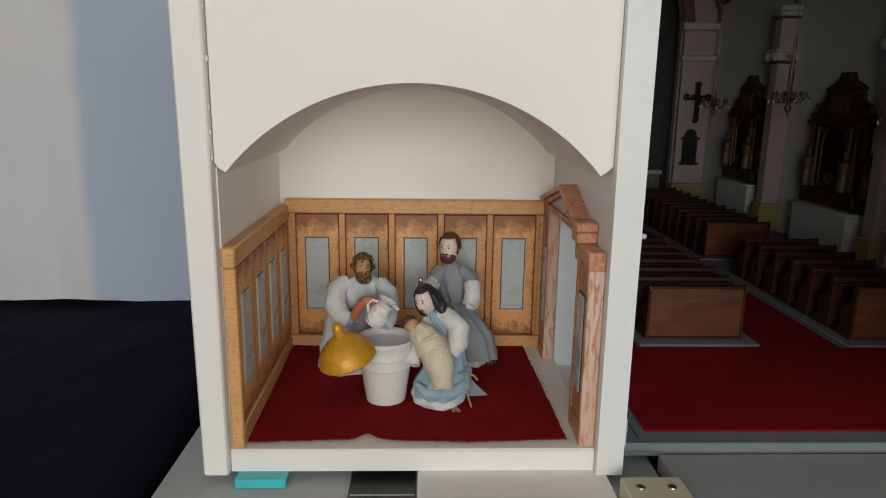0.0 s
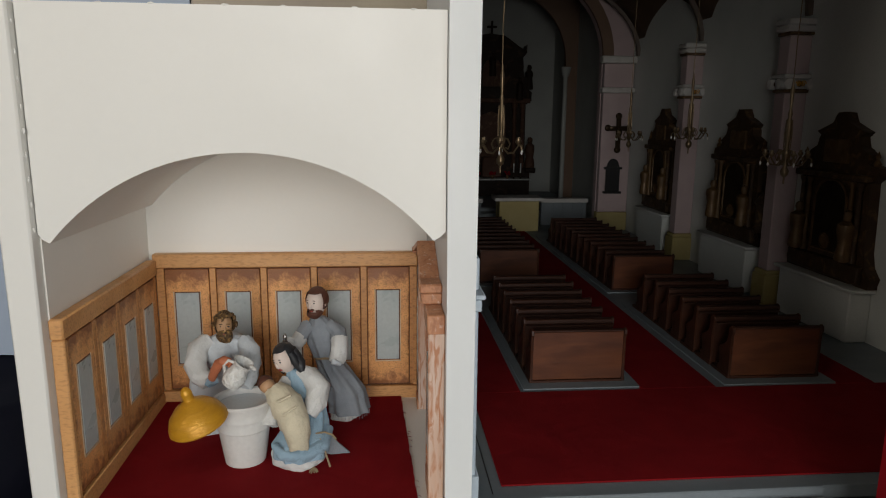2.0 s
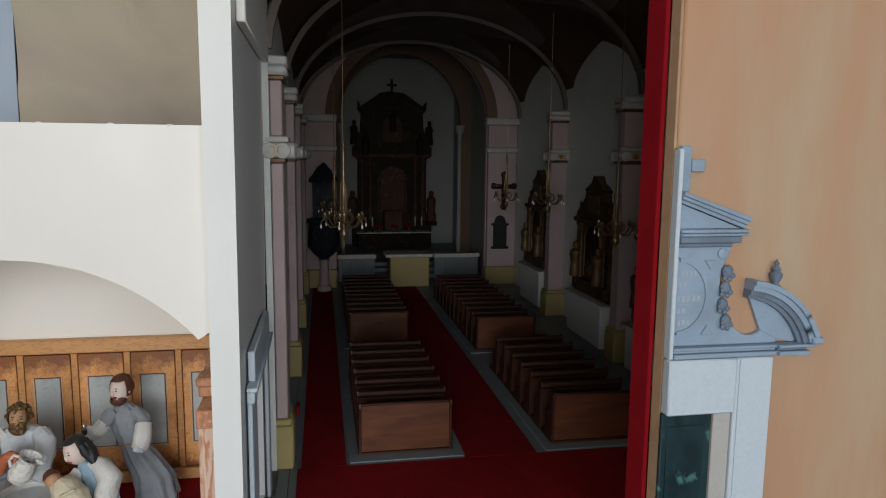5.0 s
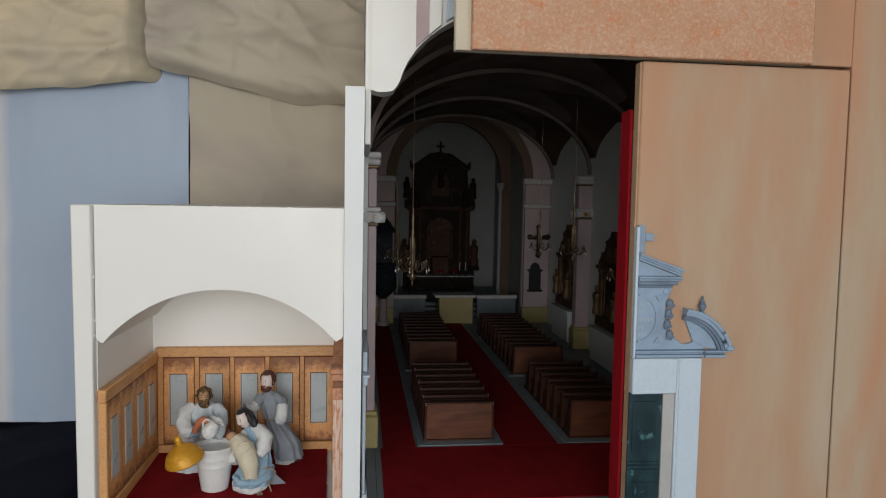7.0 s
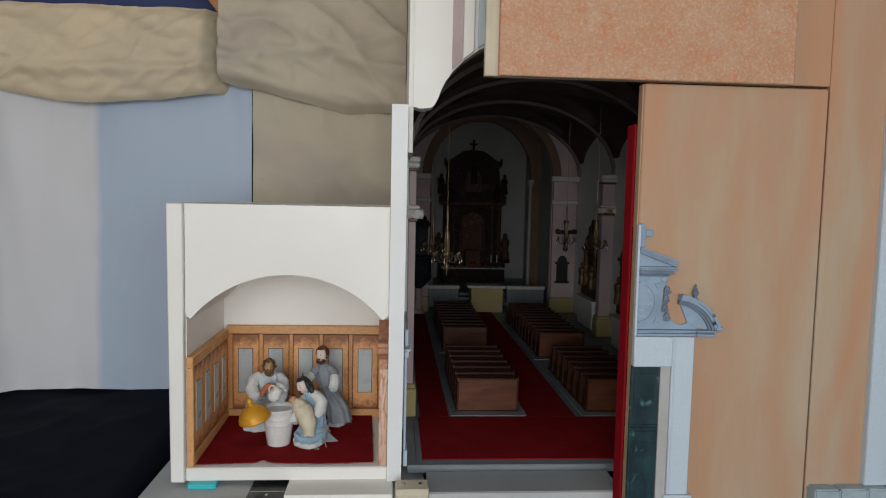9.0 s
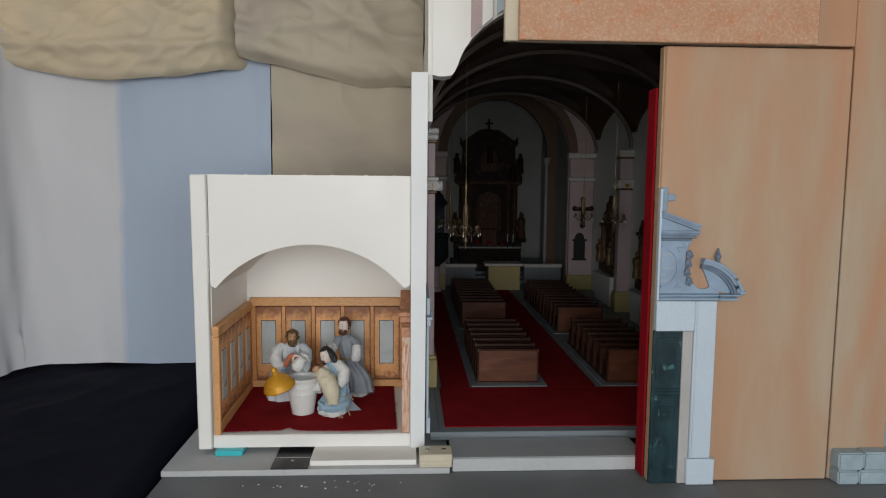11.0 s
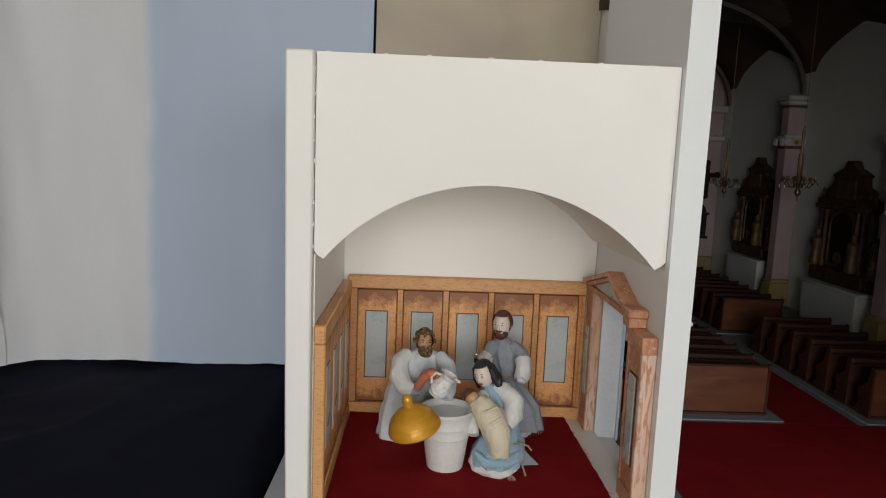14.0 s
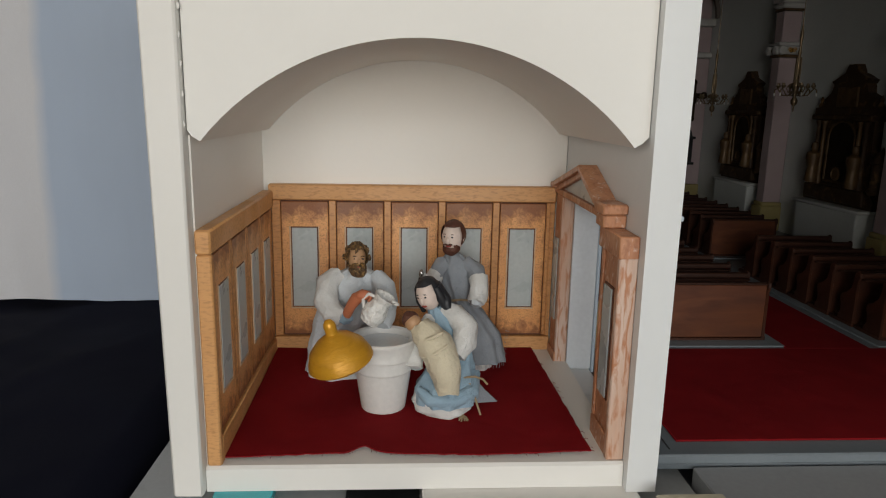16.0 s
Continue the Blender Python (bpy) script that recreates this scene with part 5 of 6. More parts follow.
px += [(sleeve([(-0.048, 0.627, 0.104), (-0.0410, 0.619, 0.096), (-0.0385, 0.606, 0.087), (-0.0400, 0.597, 0.078), (-0.0430, 0.592, 0.072)], [0.0085, 0.0096, 0.0092, 0.0088, 0.0080], 2), "robe_pale")]
px += [(sleeve([(-0.0735, 0.594, 0.0765), (-0.0700, 0.592, 0.0800)], [0.0062, 0.0055], 5), "robe_blue")]
px += [(tube([(-0.0710, 0.5925, 0.079), (-0.0670, 0.590, 0.088), (-0.0620, 0.586, 0.096), (-0.0555, 0.584, 0.100)], [0.0038, 0.0042, 0.0050, 0.0046], 12), "skin_red")]
px += [(ball((-0.0560, 0.583, 0.0995), 0.0056, 1.2, 0.8, 0.8, None, 16, 10, 0.0008), "skin_red")]
for k in range(4):
    px += [(tube([(-0.0525, 0.5800 + k * 0.0022, 0.1010 - k * 0.0014), (-0.0500, 0.5785 + k * 0.0022, 0.0985 - k * 0.0014), (-0.0520, 0.5775 + k * 0.0022, 0.0960 - k * 0.0014)], 0.0013, 6), "skin_red")]
doll("robed_doll", "bearded cloth doll in a white robe pouring from a jug", px)
jug = thing("jug", "small white glazed clay jug tilted over the font", "jug", at=(-0.0450, 0.580, 0.0890))
jug.rotation_euler = (radians(6), radians(33), 0)
part("body", carved_light(lathe([(0.0062, -0.0130), (0.0085, -0.0124), (0.0102, -0.0060), (0.0098, -0.0010), (0.0076, 0.0050), (0.0072, 0.0080), (0.0098, 0.0132), (0.0088, 0.0130), (0.0060, 0.0085), (0.006, 0.004), (0.007, -0.005), (0, -0.008)], (0, 0, 0), 28)), "jugglaze", jug)
part("handle", tube([(-0.0072, 0, 0.0080), (-0.0125, 0, 0.0070), (-0.0140, 0, 0.0010), (-0.0095, 0, -0.0050)], 0.0014, 8), "ceramic", jug)
part("spout", ball((0.0090, 0, 0.0122), 0.0030, 1.3, 0.8, 0.6), "ceramic", jug)

# standing doll in grey
f0 = floor_z(0.65) + 0.0022
px = [(robe([(0.0440, 0.652, f0, 0.0135, 0.0120), (0.0440, 0.652, 0.026, 0.0140, 0.0120)], 5, 0.0010), "robe_w")]
px += [(robe([(0.0500, 0.650, 0.0200, 0.0205, 0.0180), (0.0465, 0.651, 0.042, 0.0190, 0.0165), (0.0350, 0.652, 0.064, 0.0150, 0.0135), (0.0275, 0.653, 0.078, 0.0120, 0.0115), (0.0245, 0.653, 0.092, 0.0150, 0.0120), (0.0235, 0.653, 0.105, 0.0165, 0.0115), (0.0225, 0.653, 0.112, 0.0130, 0.0095), (0.0210, 0.653, 0.119, 0.0060, 0.0060)], 8, 0.0016, 56, 0.0014, 3.0), "robe_grey")]
px += head((0.0195, 0.650, 0.1345), 0.0120, 5, "skin", "hair_b", True, False, 1.0, -27)
px += [(sleeve([(0.0320, 0.650, 0.1105), (0.0400, 0.645, 0.104), (0.0420, 0.639, 0.097)], [0.0070, 0.0080, 0.0080], 3), "robe_grey")]
px += [(sleeve([(0.0415, 0.640, 0.100), (0.0425, 0.634, 0.092), (0.0405, 0.629, 0.083), (0.0395, 0.627, 0.0805)], [0.0078, 0.0084, 0.0078, 0.0070], 4), "robe_w")]
px += [(sleeve([(0.0395, 0.627, 0.0820), (0.0390, 0.6250, 0.0780)], [0.0048, 0.0044], 6), "robe_pale")]
px += [(sleeve([(0.0125, 0.650, 0.1105), (0.0060, 0.645, 0.105), (0.0030, 0.640, 0.100)], [0.0068, 0.0076, 0.0074], 5), "robe_grey")]
px += [(sleeve([(0.0040, 0.641, 0.101), (-0.0005, 0.634, 0.097), (-0.0050, 0.628, 0.099)], [0.0076, 0.0072, 0.0060], 7), "robe_w")]
px += [(tube([(0.0278 + 0.0126 * math.cos(a), 0.653 + 0.0124 * math.sin(a), 0.0780 + 0.001 * math.sin(3 * a)) for a in np.linspace(0, 6.28, 25)], 0.0011, 6), "twine")]
for k in range(14):
    a = -2.4 + k * 0.17
    x, y = 0.0500 + 0.021 * math.cos(a), 0.650 + 0.0185 * math.sin(a)
    px += [(tube([(x, y, 0.022), (x + 0.001 * wob(k, 1), y - 0.0008, 0.0185 - 0.003 * random.random())], 0.00022, 4), "robe_grey")]
for k in range(8):
    px += [(tube([(0.0690, 0.645, 0.024 + k * 0.0035), (0.0690 + 0.003 * random.random(), 0.6435, 0.022 + k * 0.0035 + 0.003 * random.random())], 0.00022, 4), "robe_grey")]
doll("grey_robed_doll", "standing bearded cloth doll in a grey linen tunic with rope belt", px)
lamp = thing("small_lantern", "tiny dark metal lamp with clear bulb by the grey doll", "lamp", at=(-0.0088, 0.6265, 0.0985))
part("cap", lathe([(0.0022, 0), (0.0026, 0.001), (0.0026, 0.004), (0.0018, 0.0048)], (0, 0, 0), 12), "black", lamp)
part("bulb", lathe([(0.0016, 0.0048), (0.0022, 0.007), (0.0020, 0.0095), (0.0009, 0.0115), (0, 0.0122)], (0, 0, 0), 12), "steel", lamp, "small glassy bulb")

# kneeling doll in blue holding a swaddled doll
f0 = floor_z(0.567) + 0.0022
px = [(robe([(0.0095, 0.568, f0, 0.0190, 0.0180), (0.0085, 0.569, 0.0110, 0.0235, 0.0210), (0.0080, 0.571, 0.0180, 0.0235, 0.0205), (0.0060, 0.576, 0.0240, 0.0205, 0.0175)], 4, 0.0008, 56, 0.0022, 5.0), "robe_w")]
px += [(robe([(0.0100, 0.5690, 0.0165, 0.0235, 0.0222), (0.0105, 0.5710, 0.0280, 0.0240, 0.0222), (0.0160, 0.584, 0.0460, 0.0160, 0.0140), (0.0150, 0.588, 0.0640, 0.0140, 0.0120), (0.0080, 0.591, 0.0780, 0.0125, 0.0105), (0.0020, 0.592, 0.0880, 0.0055, 0.0055)], 9, 0.0022, 56, 0.0020, 6.0), "robe_blue")]
px += [(sleeve([(0.0330, 0.5780, 0.0340), (0.0300, 0.5600, 0.0265), (0.0150, 0.5500, 0.0225), (-0.0040, 0.5510, 0.0235), (-0.0110, 0.5580, 0.0300)], [0.0060, 0.0064, 0.0058, 0.0048, 0.0036], 12), "robe_blue")]
px += [(sleeve([(0.0080, 0.591, 0.0850), (0.0180, 0.588, 0.0830), (0.0265, 0.580, 0.0740), (0.0245, 0.572, 0.0620), (0.0190, 0.567, 0.0540)], [0.0070, 0.0092, 0.0104, 0.0096, 0.0068], 8), "robe_w")]
px += [(sleeve([(-0.0020, 0.588, 0.0780), (-0.0090, 0.581, 0.0690), (-0.0150, 0.572, 0.0560), (-0.0165, 0.565, 0.0450)], [0.0060, 0.0074, 0.0072, 0.0086], 9), "robe_w")]
hd = head((0, 0, 0), 0.0116, 8, "skin", "hair_k", False, True, 1.0, -34)
for b, m_ in hd:
    b.transform(pose(-0.0040, 0.5885, 0.0985, 0, -14, 0))
px += hd
px += [(tube([(0.0040, 0.590, 0.102), (0.0095, 0.587, 0.094), (0.0125, 0.584, 0.0875)], [0.0055, 0.0058, 0.0026], 10), "hair_k")]
px += [(prism([(0.0300, 0.0300), (0.0310, 0.0110), (0.0370, 0.0095), (0.0540, 0.0105), (0.0520, 0.0125), (0.0430, 0.0210), (0.0350, 0.0310)], 0.5760, 0.5778, "y"), "robe_grey")]
doll("kneeling_doll", "kneeling cloth doll with black painted hair in a blue gown", px)
bb = tube([(-0.0120, 0.5675, 0.0800), (-0.0070, 0.5645, 0.0745), (0.0010, 0.5600, 0.0650), (0.0072, 0.5560, 0.0520), (0.0105, 0.5530, 0.0400), (0.0110, 0.5520, 0.0290)], [0.0076, 0.0116, 0.0138, 0.0128, 0.0108, 0.0086], 26)
bmesh.ops.subdivide_edges(bb, edges=bb.edges[:], cuts=1)
for v in bb.verts:
    v.co += 0.0020 * noise.noise_vector(v.co * 120) + 0.0009 * noise.noise_vector(v.co * 330) + Vector((0, 0, 0.0006)) * math.sin(v.co.z * 900 + v.co.x * 500)
px = [(bb, "swaddle")]
for c0, c1 in (((-0.0150, 0.5585, 0.0690), (0.0060, 0.5510, 0.0790)), ((-0.0090, 0.5520, 0.0580), (0.0105, 0.5480, 0.0700))):
    mid = ((c0[0] + c1[0]) / 2, (c0[1] + c1[1]) / 2 - 0.0045, (c0[2] + c1[2]) / 2)
    px += [(tube([c0, mid, c1], [0.0010, 0.0016, 0.0010], 7), "swaddle")]
px += [(ball((-0.0165, 0.5665, 0.0820), 0.0068, 1, 1, 1, None, 16, 10, 0.0006), "skin_dark"), (ball((-0.0185, 0.5690, 0.0840), 0.0070, 1, 1, 0.95, None, 16, 10, 0.0008), "hair_b")]
doll("swaddled_doll", "tiny doll wrapped in cream linen held by the blue doll", px)
rope = bmesh.new()
for pts in ([(0.0190, 0.566, 0.034), (0.0270, 0.563, 0.0375), (0.0330, 0.562, 0.0385), (0.0395, 0.560, 0.0370), (0.0430, 0.559, 0.0330)], [(0.0210, 0.564, 0.035), (0.0290, 0.560, 0.033), (0.0330, 0.557, 0.0230), (0.0375, 0.5535, 0.0095)]):
    tube(pts, 0.0009, 7, rope)
for k in range(9):
    a = k * 0.7
    tube([(0.0235, 0.5510, 0.0110), (0.0235 + 0.0040 * math.cos(a), 0.5480 + 0.003 * math.sin(a), 0.0075 + 0.002 * random.random())], 0.0006, 5, rope)
tagged(part("twine_cord", rope, "twine"), "knotted jute cord with frayed ends trailing from the blue gown", "cord")

fy = floor_z(0.573) + 0.0019
font = thing("baptismal_font", "white glazed clay font with ring bands and an open golden lid", "font", at=(-0.0400, 0.5755, fy))
part("bowl", (lathe([(0.0165, 0.0), (0.0178, 0.0008), (0.0200, 0.0150), (0.0225, 0.0330), (0.0232, 0.0336), (0.0235, 0.0352), (0.0231, 0.0360), (0.0244, 0.0440), (0.0251, 0.0446), (0.0253, 0.0466), (0.0250, 0.0474), (0.0261, 0.0560), (0.0270, 0.0572), (0.0271, 0.0592), (0.0260, 0.0604), (0.0240, 0.0592), (0.0228, 0.0520), (0, 0.0510)], (0, 0, 0), 64)), "ceramic", font)
part("water", lathe([(0.0228, 0.0512), (0.0228, 0.0545), (0, 0.0547)], (0, 0, 0), 40), "water", font, "pale clear water surface")
lid = part("lid", lathe([(0.0240, -0.0015), (0.0252, 0.0000), (0.0246, 0.0035), (0.0212, 0.0115), (0.0142, 0.0185), (0.0076, 0.0222), (0.0048, 0.0240), (0.0044, 0.0272), (0.0048, 0.0298), (0.0042, 0.0325), (0.0024, 0.0350), (0, 0.0358)], (0, 0, 0), 56), "gold", font, "golden painted bell-shaped lid")
lid.matrix_basis = pose(-0.0310, -0.0305, 0.0510, 8, -15, 0)
part("lid_arm", tube([(-0.0205, -0.0120, 0.0575), (-0.0245, -0.0180, 0.0600), (-0.0280, -0.0260, 0.0570)], 0.0016, 8), "ceramic", font)

# ---- chandeliers ----


def chandelier(at, top):
    e = thing("chandelier", "aged brass chandelier with curved arms hanging on a thin cable", "chandelier", "chandeliers of the nave", at)
    part("stem", lathe([(0, 0), (0.0012, 0.0006), (0.0014, 0.010), (0.0052, 0.014), (0.0060, 0.020), (0.0026, 0.026), (0.0020, 0.034), (0.0062, 0.044), (0.0064, 0.048), (0.0026, 0.054), (0.0022, 0.062), (0.0042, 0.066), (0.0042, 0.092), (0.0022, 0.097), (0.0034, 0.102), (0.0018, 0.110), (0.0026, 0.124), (0.0030, 0.136), (0.0018, 0.142), (0.0012, 0.150), (0, 0.151)], (0, 0, 0), 12), "brass", e)
    for k in range(6):
        a = k * math.pi / 3 + 0.3
        ca, sa = math.cos(a), math.sin(a)
        arm = tube([(r * ca, r * sa, z) for r, z in ((0.004, 0.036), (0.012, 0.028), (0.021, 0.029), (0.027, 0.037), (0.030, 0.041), (0.034, 0.038), (0.0345, 0.033))], 0.0012, 6)
        tube([(r * ca, r * sa, z) for r, z in ((0.004, 0.050), (0.011, 0.048), (0.015, 0.041), (0.012, 0.034), (0.008, 0.036))], 0.0009, 6, arm)
        arm_ob = part("arm", arm, "brass", e)
        part("cup", lathe([(0.0012, 0), (0.0038, 0.003), (0.0042, 0.0055), (0.0026, 0.006), (0.0024, 0.0095), (0, 0.010)], (0.0285 * ca, 0.0285 * sa, 0.0405), 10), "brass", arm_ob)
        part("drop", lathe([(0, -0.006), (0.0016, -0.003), (0.0010, 0.0), (0, 0.001)], (0.0345 * ca, 0.0345 * sa, 0.0325), 8), "white", arm_ob, "pale glass drop")
    pts = [(0.0012 * wob(k * 1.3, at[1] * 5), 0.0010 * wob(k * 1.1, 9), 0.150 + (top - at[2] - 0.150) * k / 10) for k in range(11)]
    part("cable", tube(pts, 0.0007, 6), "brass", e)
    for k in range(4):
        a = k * math.pi / 2 + 0.5
        part("stem_rod", tube([(0.0050 * math.cos(a), 0.0050 * math.sin(a), 0.052), (0.0056 * math.cos(a), 0.0056 * math.sin(a), 0.074), (0.0046 * math.cos(a), 0.0046 * math.sin(a), 0.094)], 0.0008, 6), "brass", e)
    return e


def vault_z(x, y):
    s = math.sqrt(max(0, 1 - ((x - CX) / (HALF + 0.004)) ** 2))
    return ZV + RV * s


for x, y, z in ((0.252, 0.948, 0.238), (0.247, 1.400, 0.225), (0.678, 0.951, 0.222), (0.671, 1.262, 0.250), (0.680, 1.610, 0.236)):
    chandelier((x, y, z), vault_z(x, y) + 0.002)

# ---- side altars and high altar ----


def carved(bm, cuts=2, amt=0.0016, f=110):
    bmesh.ops.subdivide_edges(bm, edges=[e for e in bm.edges if e.calc_length() > 0.008], cuts=cuts)
    for v in bm.verts:
        v.co += amt * noise.noise_vector(v.co * f)
    return bm


def statuette(h, m="gilt"):
    return carved(lathe([(h * 0.16, 0), (h * 0.17, h * 0.05), (h * 0.13, h * 0.35), (h * 0.16, h * 0.62), (h * 0.15, h * 0.72), (h * 0.06, h * 0.80), (h * 0.09, h * 0.88), (h * 0.07, h * 0.97), (0, h)], (0, 0, 0), 12), 1, h * 0.03, 60)


def side_altar(y, w, z0, h):
    """A carved retable against the far wall, facing -x; w along y."""
    e = thing("side_altar", "dark carved wooden side altar with gilded columns on a white console", "altar", "side altars of the nave", (NX1 - 0.0005, y, 0))
    part("console", box(-0.034, 0, -w * 0.48, w * 0.48, -0.0030, z0 - 0.006, 0.002), "cream", e, "white plaster console")
    part("console_top", box(-0.040, 0, -w * 0.53, w * 0.53, z0 - 0.0058, z0 - 0.0002, 0.0015), "cream", e)
    out = [(-0.52, 0), (0.52, 0), (0.54, 0.06), (0.47, 0.12), (0.44, 0.20), (0.42, 0.60), (0.50, 0.645), (0.50, 0.69), (0.36, 0.71), (0.37, 0.76), (0.27, 0.80), (0.24, 0.86), (0.29, 0.885), (0.10, 0.94), (0.05, 1.0), (-0.05, 1.0), (-0.10, 0.94), (-0.29, 0.885), (-0.24, 0.86), (-0.27, 0.80), (-0.37, 0.76), (-0.36, 0.71), (-0.50, 0.69), (-0.50, 0.645), (-0.42, 0.60), (-0.44, 0.20), (-0.47, 0.12), (-0.54, 0.06)]
    part("retable", carved(prism([(a * w, z0 + b_ * h) for a, b_ in out], -0.016, 0, "x"), 2, 0.0014), "darkwood", e)
    arch_ = [(-0.20 * w, z0 + 0.16 * h), (0.20 * w, z0 + 0.16 * h), (0.20 * w, z0 + 0.48 * h)] + [(0.20 * w * math.cos(a), z0 + 0.48 * h + 0.12 * h * math.sin(a)) for a in np.linspace(0.2, math.pi - 0.2, 9)] + [(-0.20 * w, z0 + 0.48 * h)]
    part("painting_panel", prism(arch_, -0.0185, -0.0150, "x"), "bronze", e, "dark plain panel")
    fr = bmesh.new()
    for (a, b_), (c, d) in zip(arch_, arch_[1:] + arch_[:1]):
        tube([(-0.0190, a, b_), (-0.0190, c, d)], 0.0022, 6, fr)
    part("gilt_frame", fr, "gilt", e, "gilded moulding")
    for s in (-0.36, -0.27, 0.27, 0.36):
        part("column", carved(lathe([(0.0052, 0), (0.0052, 0.012 * h / 0.25), (0.0036, 0.02 * h / 0.25), (0.0042, 0.2 * h), (0.0034, 0.43 * h), (0.0056, 0.455 * h), (0.0060, 0.47 * h)], (-0.021, s * w, z0 + 0.13 * h), 12), 0, 0), "gilt" if abs(s) < 0.3 else "darkwood", e, "gilded column" if abs(s) < 0.3 else "")
    part("predella", carved(box(-0.026, -0.0162, -0.46 * w, 0.46 * w, z0 + 0.02 * h, z0 + 0.125 * h, 0.002), 3, 0.0012), "darkwood", e)
    part("medallion", lathe([(0.0125, 0), (0.0125, 0.003), (0.0095, 0.0045), (0.009, 0.003), (0, 0.003)], (0, 0, 0), 20), "gilt", e, "round gilded medallion").matrix_basis = pose(-0.0200, 0, z0 + 0.22 * h, 0, -90, 0)
    part("entablature", carved(box(-0.028, -0.0162, -0.45 * w, 0.45 * w, z0 + 0.605 * h, z0 + 0.645 * h, 0.002), 3, 0.0010), "darkwood", e)
    part("upper_panel", box(-0.0200, -0.0150, -0.15 * w, 0.15 * w, z0 + 0.70 * h, z0 + 0.84 * h, 0.001), "gilt", e, "gilded upper panel")
    for s in (-0.44, 0.44):
        part("finial", lathe([(0.003, 0), (0.0055, 0.006), (0.002, 0.012), (0.0035, 0.016), (0, 0.024)], (-0.012, s * w, z0 + 0.688 * h), 10), "gilt", e)
    for s in (-0.315, 0.315):
        o = part("statuette", statuette(0.30 * h), "gilt", e, "small gilded statuette")
        o.location = (-0.030, s * w, z0 + 0.14 * h)
    return e


for y, w_, z0, h in ((0.970, 0.185, 0.078, 0.250), (1.262, 0.190, 0.085, 0.250), (1.635, 0.170, 0.090, 0.250)):
    side_altar(y, w_, z0, h)

for y in (1.148, 1.528):
    tagged(part("wall_shrine", carved(lathe([(0.016, 0), (0.018, 0.006), (0.014, 0.012), (0.014, 0.050), (0.018, 0.054), (0.009, 0.068), (0.003, 0.074), (0, 0.082)], (NX1 - 0.0190, y, 0.115), 14), 1, 0.001), "darkwood"), "small dark carved shrine fixed to the nave wall", "shrine", "small wall shrines")

high = thing("high_altar", "tall dark carved wooden high altar with a cross on top", "altar", "", (0.485, 2.52, 0.032))
out = [(-0.150, 0), (0.150, 0), (0.150, 0.090), (0.130, 0.095), (0.128, 0.330), (0.150, 0.345), (0.150, 0.375), (0.135, 0.385), (0.135, 0.430), (0.118, 0.430), (0.115, 0.500), (0.128, 0.515), (0.128, 0.545), (0.120, 0.525), (0.045, 0.575), (0.010, 0.580), (-0.010, 0.580), (-0.045, 0.575), (-0.120, 0.525), (-0.128, 0.545), (-0.128, 0.515), (-0.115, 0.500), (-0.118, 0.430), (-0.135, 0.430), (-0.135, 0.385), (-0.150, 0.375), (-0.150, 0.345), (-0.128, 0.330), (-0.130, 0.095), (-0.150, 0.090)]
part("retable", carved(prism(out, 0.0, 0.060, "y"), 2, 0.0024, 60), "altarwood", high)
part("cross_post", box(-0.004, 0.004, 0.02, 0.028, 0.578, 0.628, 0.001), "altarwood", high)
part("cross_arm", box(-0.018, 0.018, 0.02, 0.028, 0.603, 0.611, 0.001), "altarwood", high)
for s in (-0.115, -0.085, 0.085, 0.115):
    part("column", lathe([(0.010, 0.10), (0.010, 0.115), (0.0075, 0.12), (0.007, 0.31), (0.011, 0.325), (0.012, 0.335)], (s, -0.012, 0), 14), "altarred", high)
part("painting_panel", prism([(-0.055, 0.13), (0.055, 0.13), (0.055, 0.26), (0.040, 0.29), (0, 0.305), (-0.040, 0.29), (-0.055, 0.26)], -0.006, 0.001, "y"), "altarred", high, "dark plain panel")
part("tabernacle", carved(box(-0.035, 0.035, -0.045, -0.001, 0.065, 0.140, 0.004), 2, 0.002), "altarred", high, "dark bronze tabernacle")
part("mensa", box(-0.135, 0.135, -0.075, -0.001, 0.0, 0.058, 0.002), "altarwood", high)
part("mensa_cloth", box(-0.140, 0.140, -0.080, -0.001, 0.0582, 0.0620, 0.001), "cream", high, "white altar cloth")
for s in (-0.06, 0.0, 0.06):
    o = part("statuette", statuette(0.085), "altarwood", high, "small dark statuette")
    o.location = (s * 1.7, -0.014, 0.43 if s == 0 else 0.345)
for s in (-0.150, 0.150):
    part("bracket", carved(box(s - 0.020, s + 0.020, -0.020, 0.030, 0.080, 0.098, 0.003), 2, 0.002), "altarwood", high)
    o = part("statuette", statuette(0.115), "altarred", high, "tall red-brown statuette")
    o.location = (s, 0.005, 0.098)
    o = part("statuette", statuette(0.090), "altarwood", high, "small dark statuette")
    o.location = (s * 0.95, 0.020, 0.385)
for s in (-0.030, 0.030):
    part("niche_column", carved(lathe([(0.006, 0.140), (0.0045, 0.148), (0.0045, 0.245), (0.007, 0.255)], (s * 1.6, -0.014, 0), 10), 0, 0), "altarred", high)
part("upper_niche", carved(prism([(-0.036, 0.395), (0.036, 0.395), (0.036, 0.460), (0.022, 0.485), (0, 0.495), (-0.022, 0.485), (-0.036, 0.460)], -0.010, 0.001, "y"), 1, 0.0015, 90), "altarred", high, "red-brown upper niche")
part("entablature", carved(box(-0.142, 0.142, -0.022, -0.0005, 0.336, 0.352, 0.002), 3, 0.0014), "altarred", high)
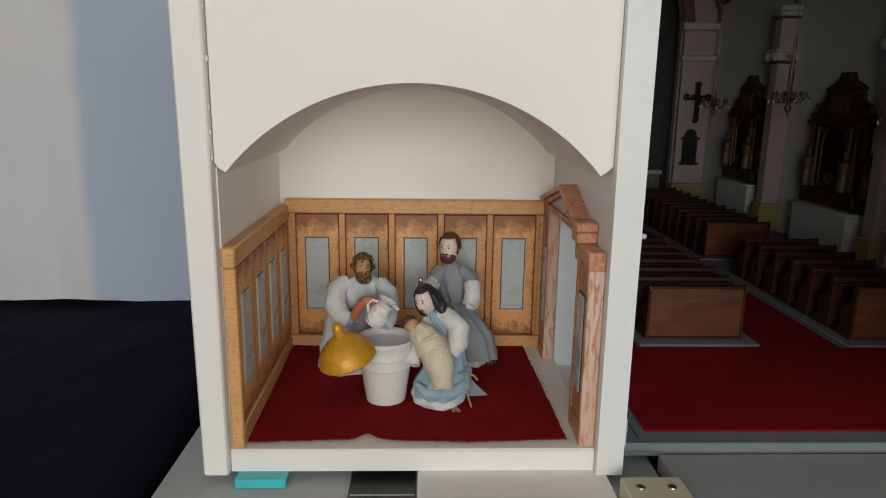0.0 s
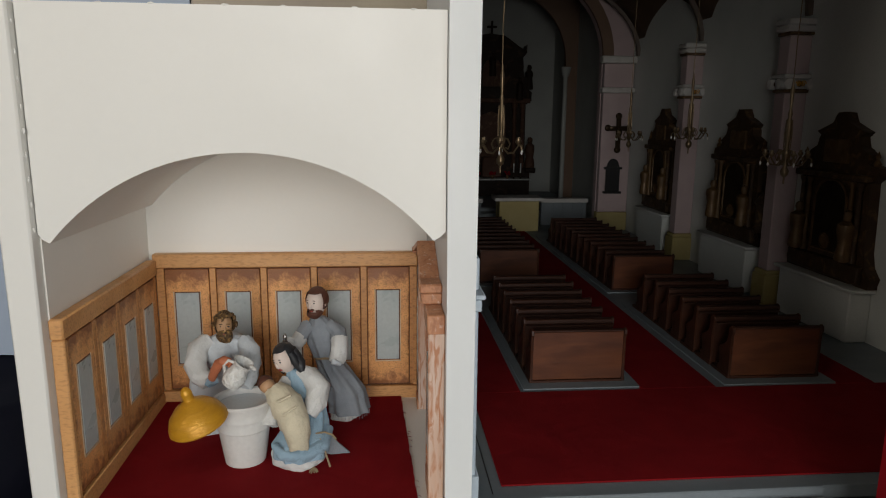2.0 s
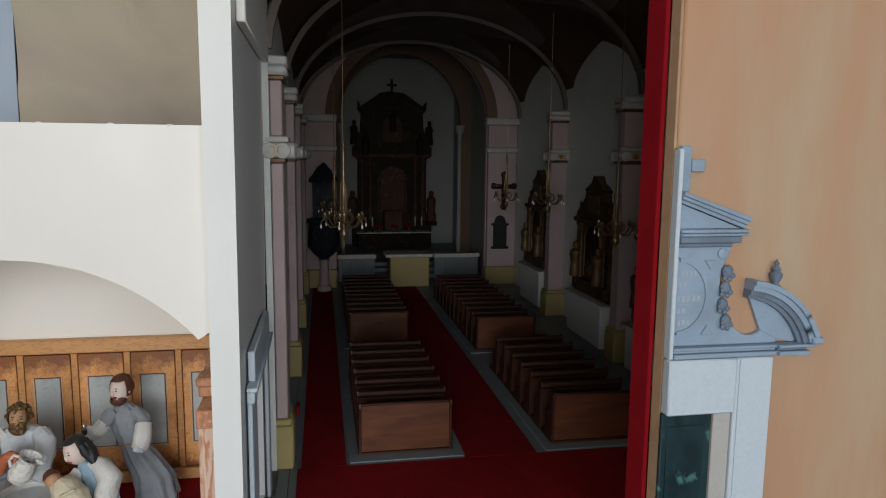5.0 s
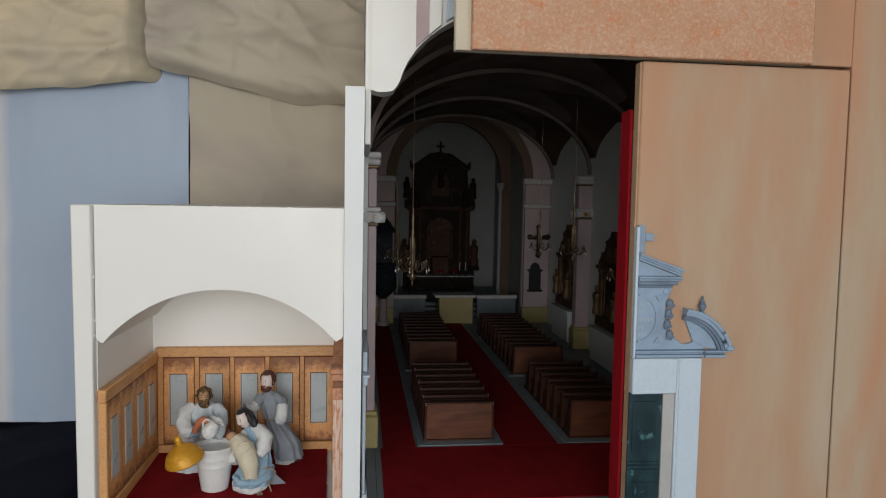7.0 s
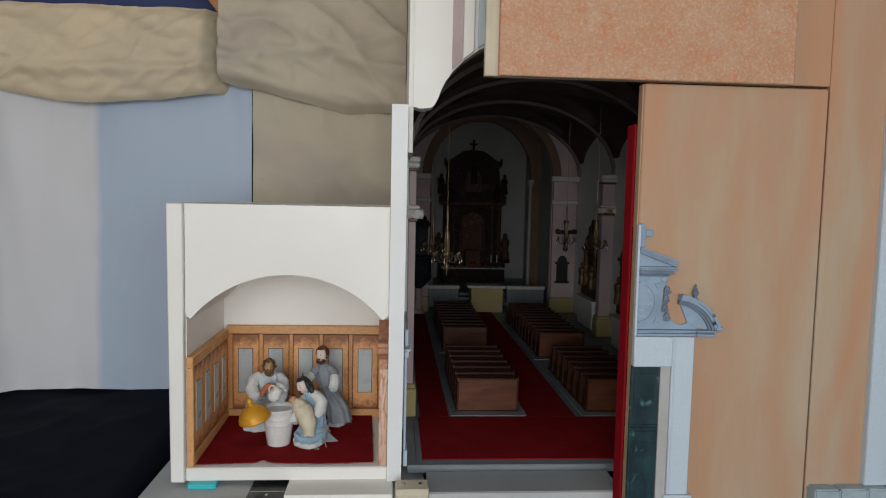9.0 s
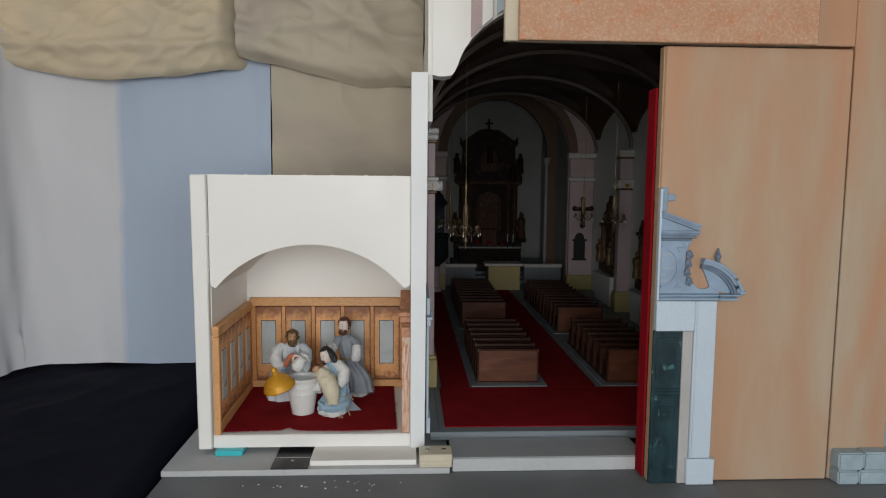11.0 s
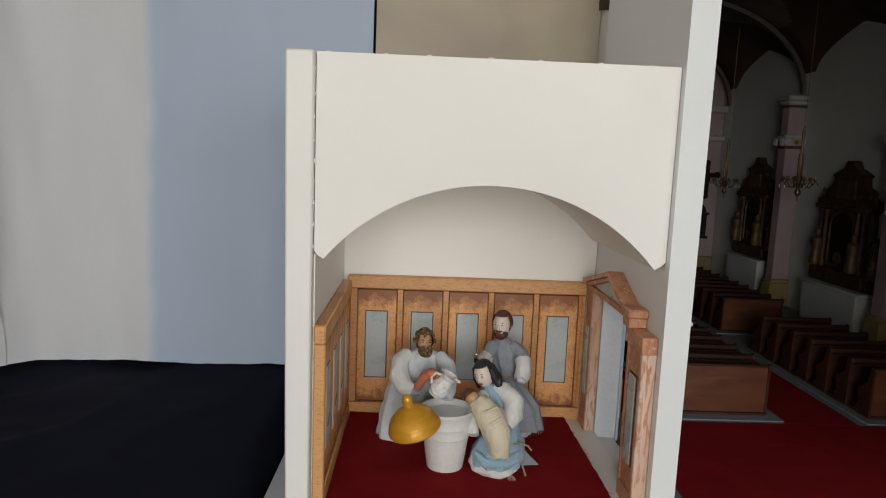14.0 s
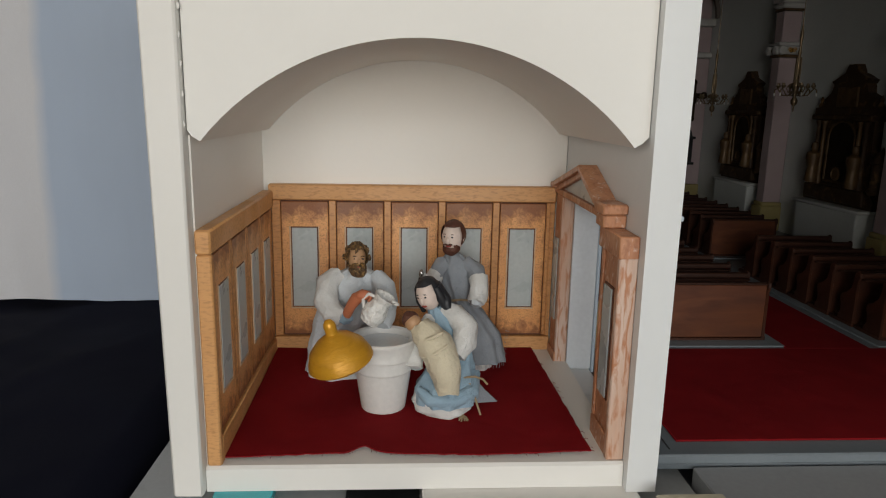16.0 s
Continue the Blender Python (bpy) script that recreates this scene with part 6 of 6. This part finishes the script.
for s, y in ((-0.055, 0), (0.0, 0), (0.055, 0)):
    fl = bmesh.new()
    for k in range(16):
        ball((s + 0.010 * random.uniform(-1, 1), -0.060 + 0.008 * random.uniform(-1, 1), 0.078 + 0.010 * random.random()), 0.0035, 1, 1, 0.9, fl, 7, 5)
    vase = tagged(part("flower_vase", lathe([(0.004, 0.0), (0.006, 0.006), (0.004, 0.013), (0.005, 0.016)], (s + 0.485, 2.46, 0.0942), 12), "gilt"), "small gilded vase of red flowers on the high altar", "vase", "flower vases")
    fo = part("flowers", fl, "redcloth", vase, "red flowers")
    fo.location = (0.485, 2.52, 0.032)
for s in (-0.105, -0.08, 0.08, 0.105):
    c = thing("altar_candle", "white candle in a dark holder on the high altar", "candle", "altar candles", (0.485 + s, 2.465, 0.0942))
    part("holder", lathe([(0.005, 0), (0.002, 0.004), (0.002, 0.018), (0.004, 0.022)], (0, 0, 0), 10), "bronze", c)
    part("wax", lathe([(0.0022, 0.022), (0.0022, 0.055), (0, 0.056)], (0, 0, 0), 10), "cream", c)

# crucifix and black epitaph on the chancel pier, dark pulpit on the other side
cru = thing("crucifix", "dark bronze crucifix hung on the pink chancel pier", "crucifix", "", (0.748, 1.884, 0.275))
part("upright", carved(box(-0.0065, 0.0065, -0.006, 0.0018, -0.045, 0.045, 0.001), 2, 0.0012, 160), "bronze", cru)
part("crossbar", carved(box(-0.026, 0.026, -0.0058, 0.0015, 0.006, 0.019, 0.001), 2, 0.0012, 160), "bronze", cru)
part("boss", carved(ball((0, -0.007, 0.004), 0.011, 0.8, 0.5, 1.5), 1, 0.0014, 180), "bronze", cru)
for x, z in ((0, 0.047), (-0.030, 0.014), (0.030, 0.014), (0, -0.047)):
    part("knob", ball((x, -0.001, z), 0.0095, 1, 0.5, 1), "bronze", cru)
ep = thing("epitaph", "black stone wall epitaph with a rounded top", "plaque", "", (0.738, 1.8855, 0.103))
part("tablet", prism([(-0.020, 0.008), (0.020, 0.008), (0.020, 0.075)] + [(0.017 * math.cos(a), 0.078 + 0.022 * math.sin(a)) for a in np.linspace(0.1, 3.04, 10)] + [(-0.020, 0.075)], -0.008, 0, "y", None, 0.001), "black", ep)
part("ledge", box(-0.026, 0.026, -0.011, 0, 0.001, 0.008, 0.001), "black", ep)
part("shoulder", box(-0.026, 0.026, -0.010, 0, 0.070, 0.077, 0.001), "black", ep)
pul = thing("pulpit", "dark carved pulpit on a pale column beside the chancel arch", "pulpit", "", (0.225, 1.840, 0))
part("column", lathe([(0.020, -0.0030), (0.020, 0.010), (0.013, 0.016), (0.012, 0.080), (0.016, 0.086)], (0, 0, 0), 14), "pink", pul)
part("basket", carved(lathe([(0.008, 0.085), (0.030, 0.104), (0.044, 0.122), (0.042, 0.185), (0.048, 0.192), (0.047, 0.200), (0.038, 0.200)], (0, 0, 0), 8), 2, 0.0022), "pulpit", pul)
part("canopy", carved(lathe([(0.038, 0.300), (0.040, 0.308), (0.030, 0.318), (0.020, 0.335), (0.008, 0.348), (0, 0.354)], (0, 0, 0), 8), 2, 0.0022), "pulpit", pul)
part("back_panel", box(-0.030, 0.030, 0.030, 0.0355, 0.185, 0.305, 0.001), "pulpit", pul)
tagged(part("red_book", box(0.1810, 0.1850, 0.905, 0.925, -0.0016, 0.0120, 0.0006), "redcloth"), "small red block standing by the nave pillar", "block")
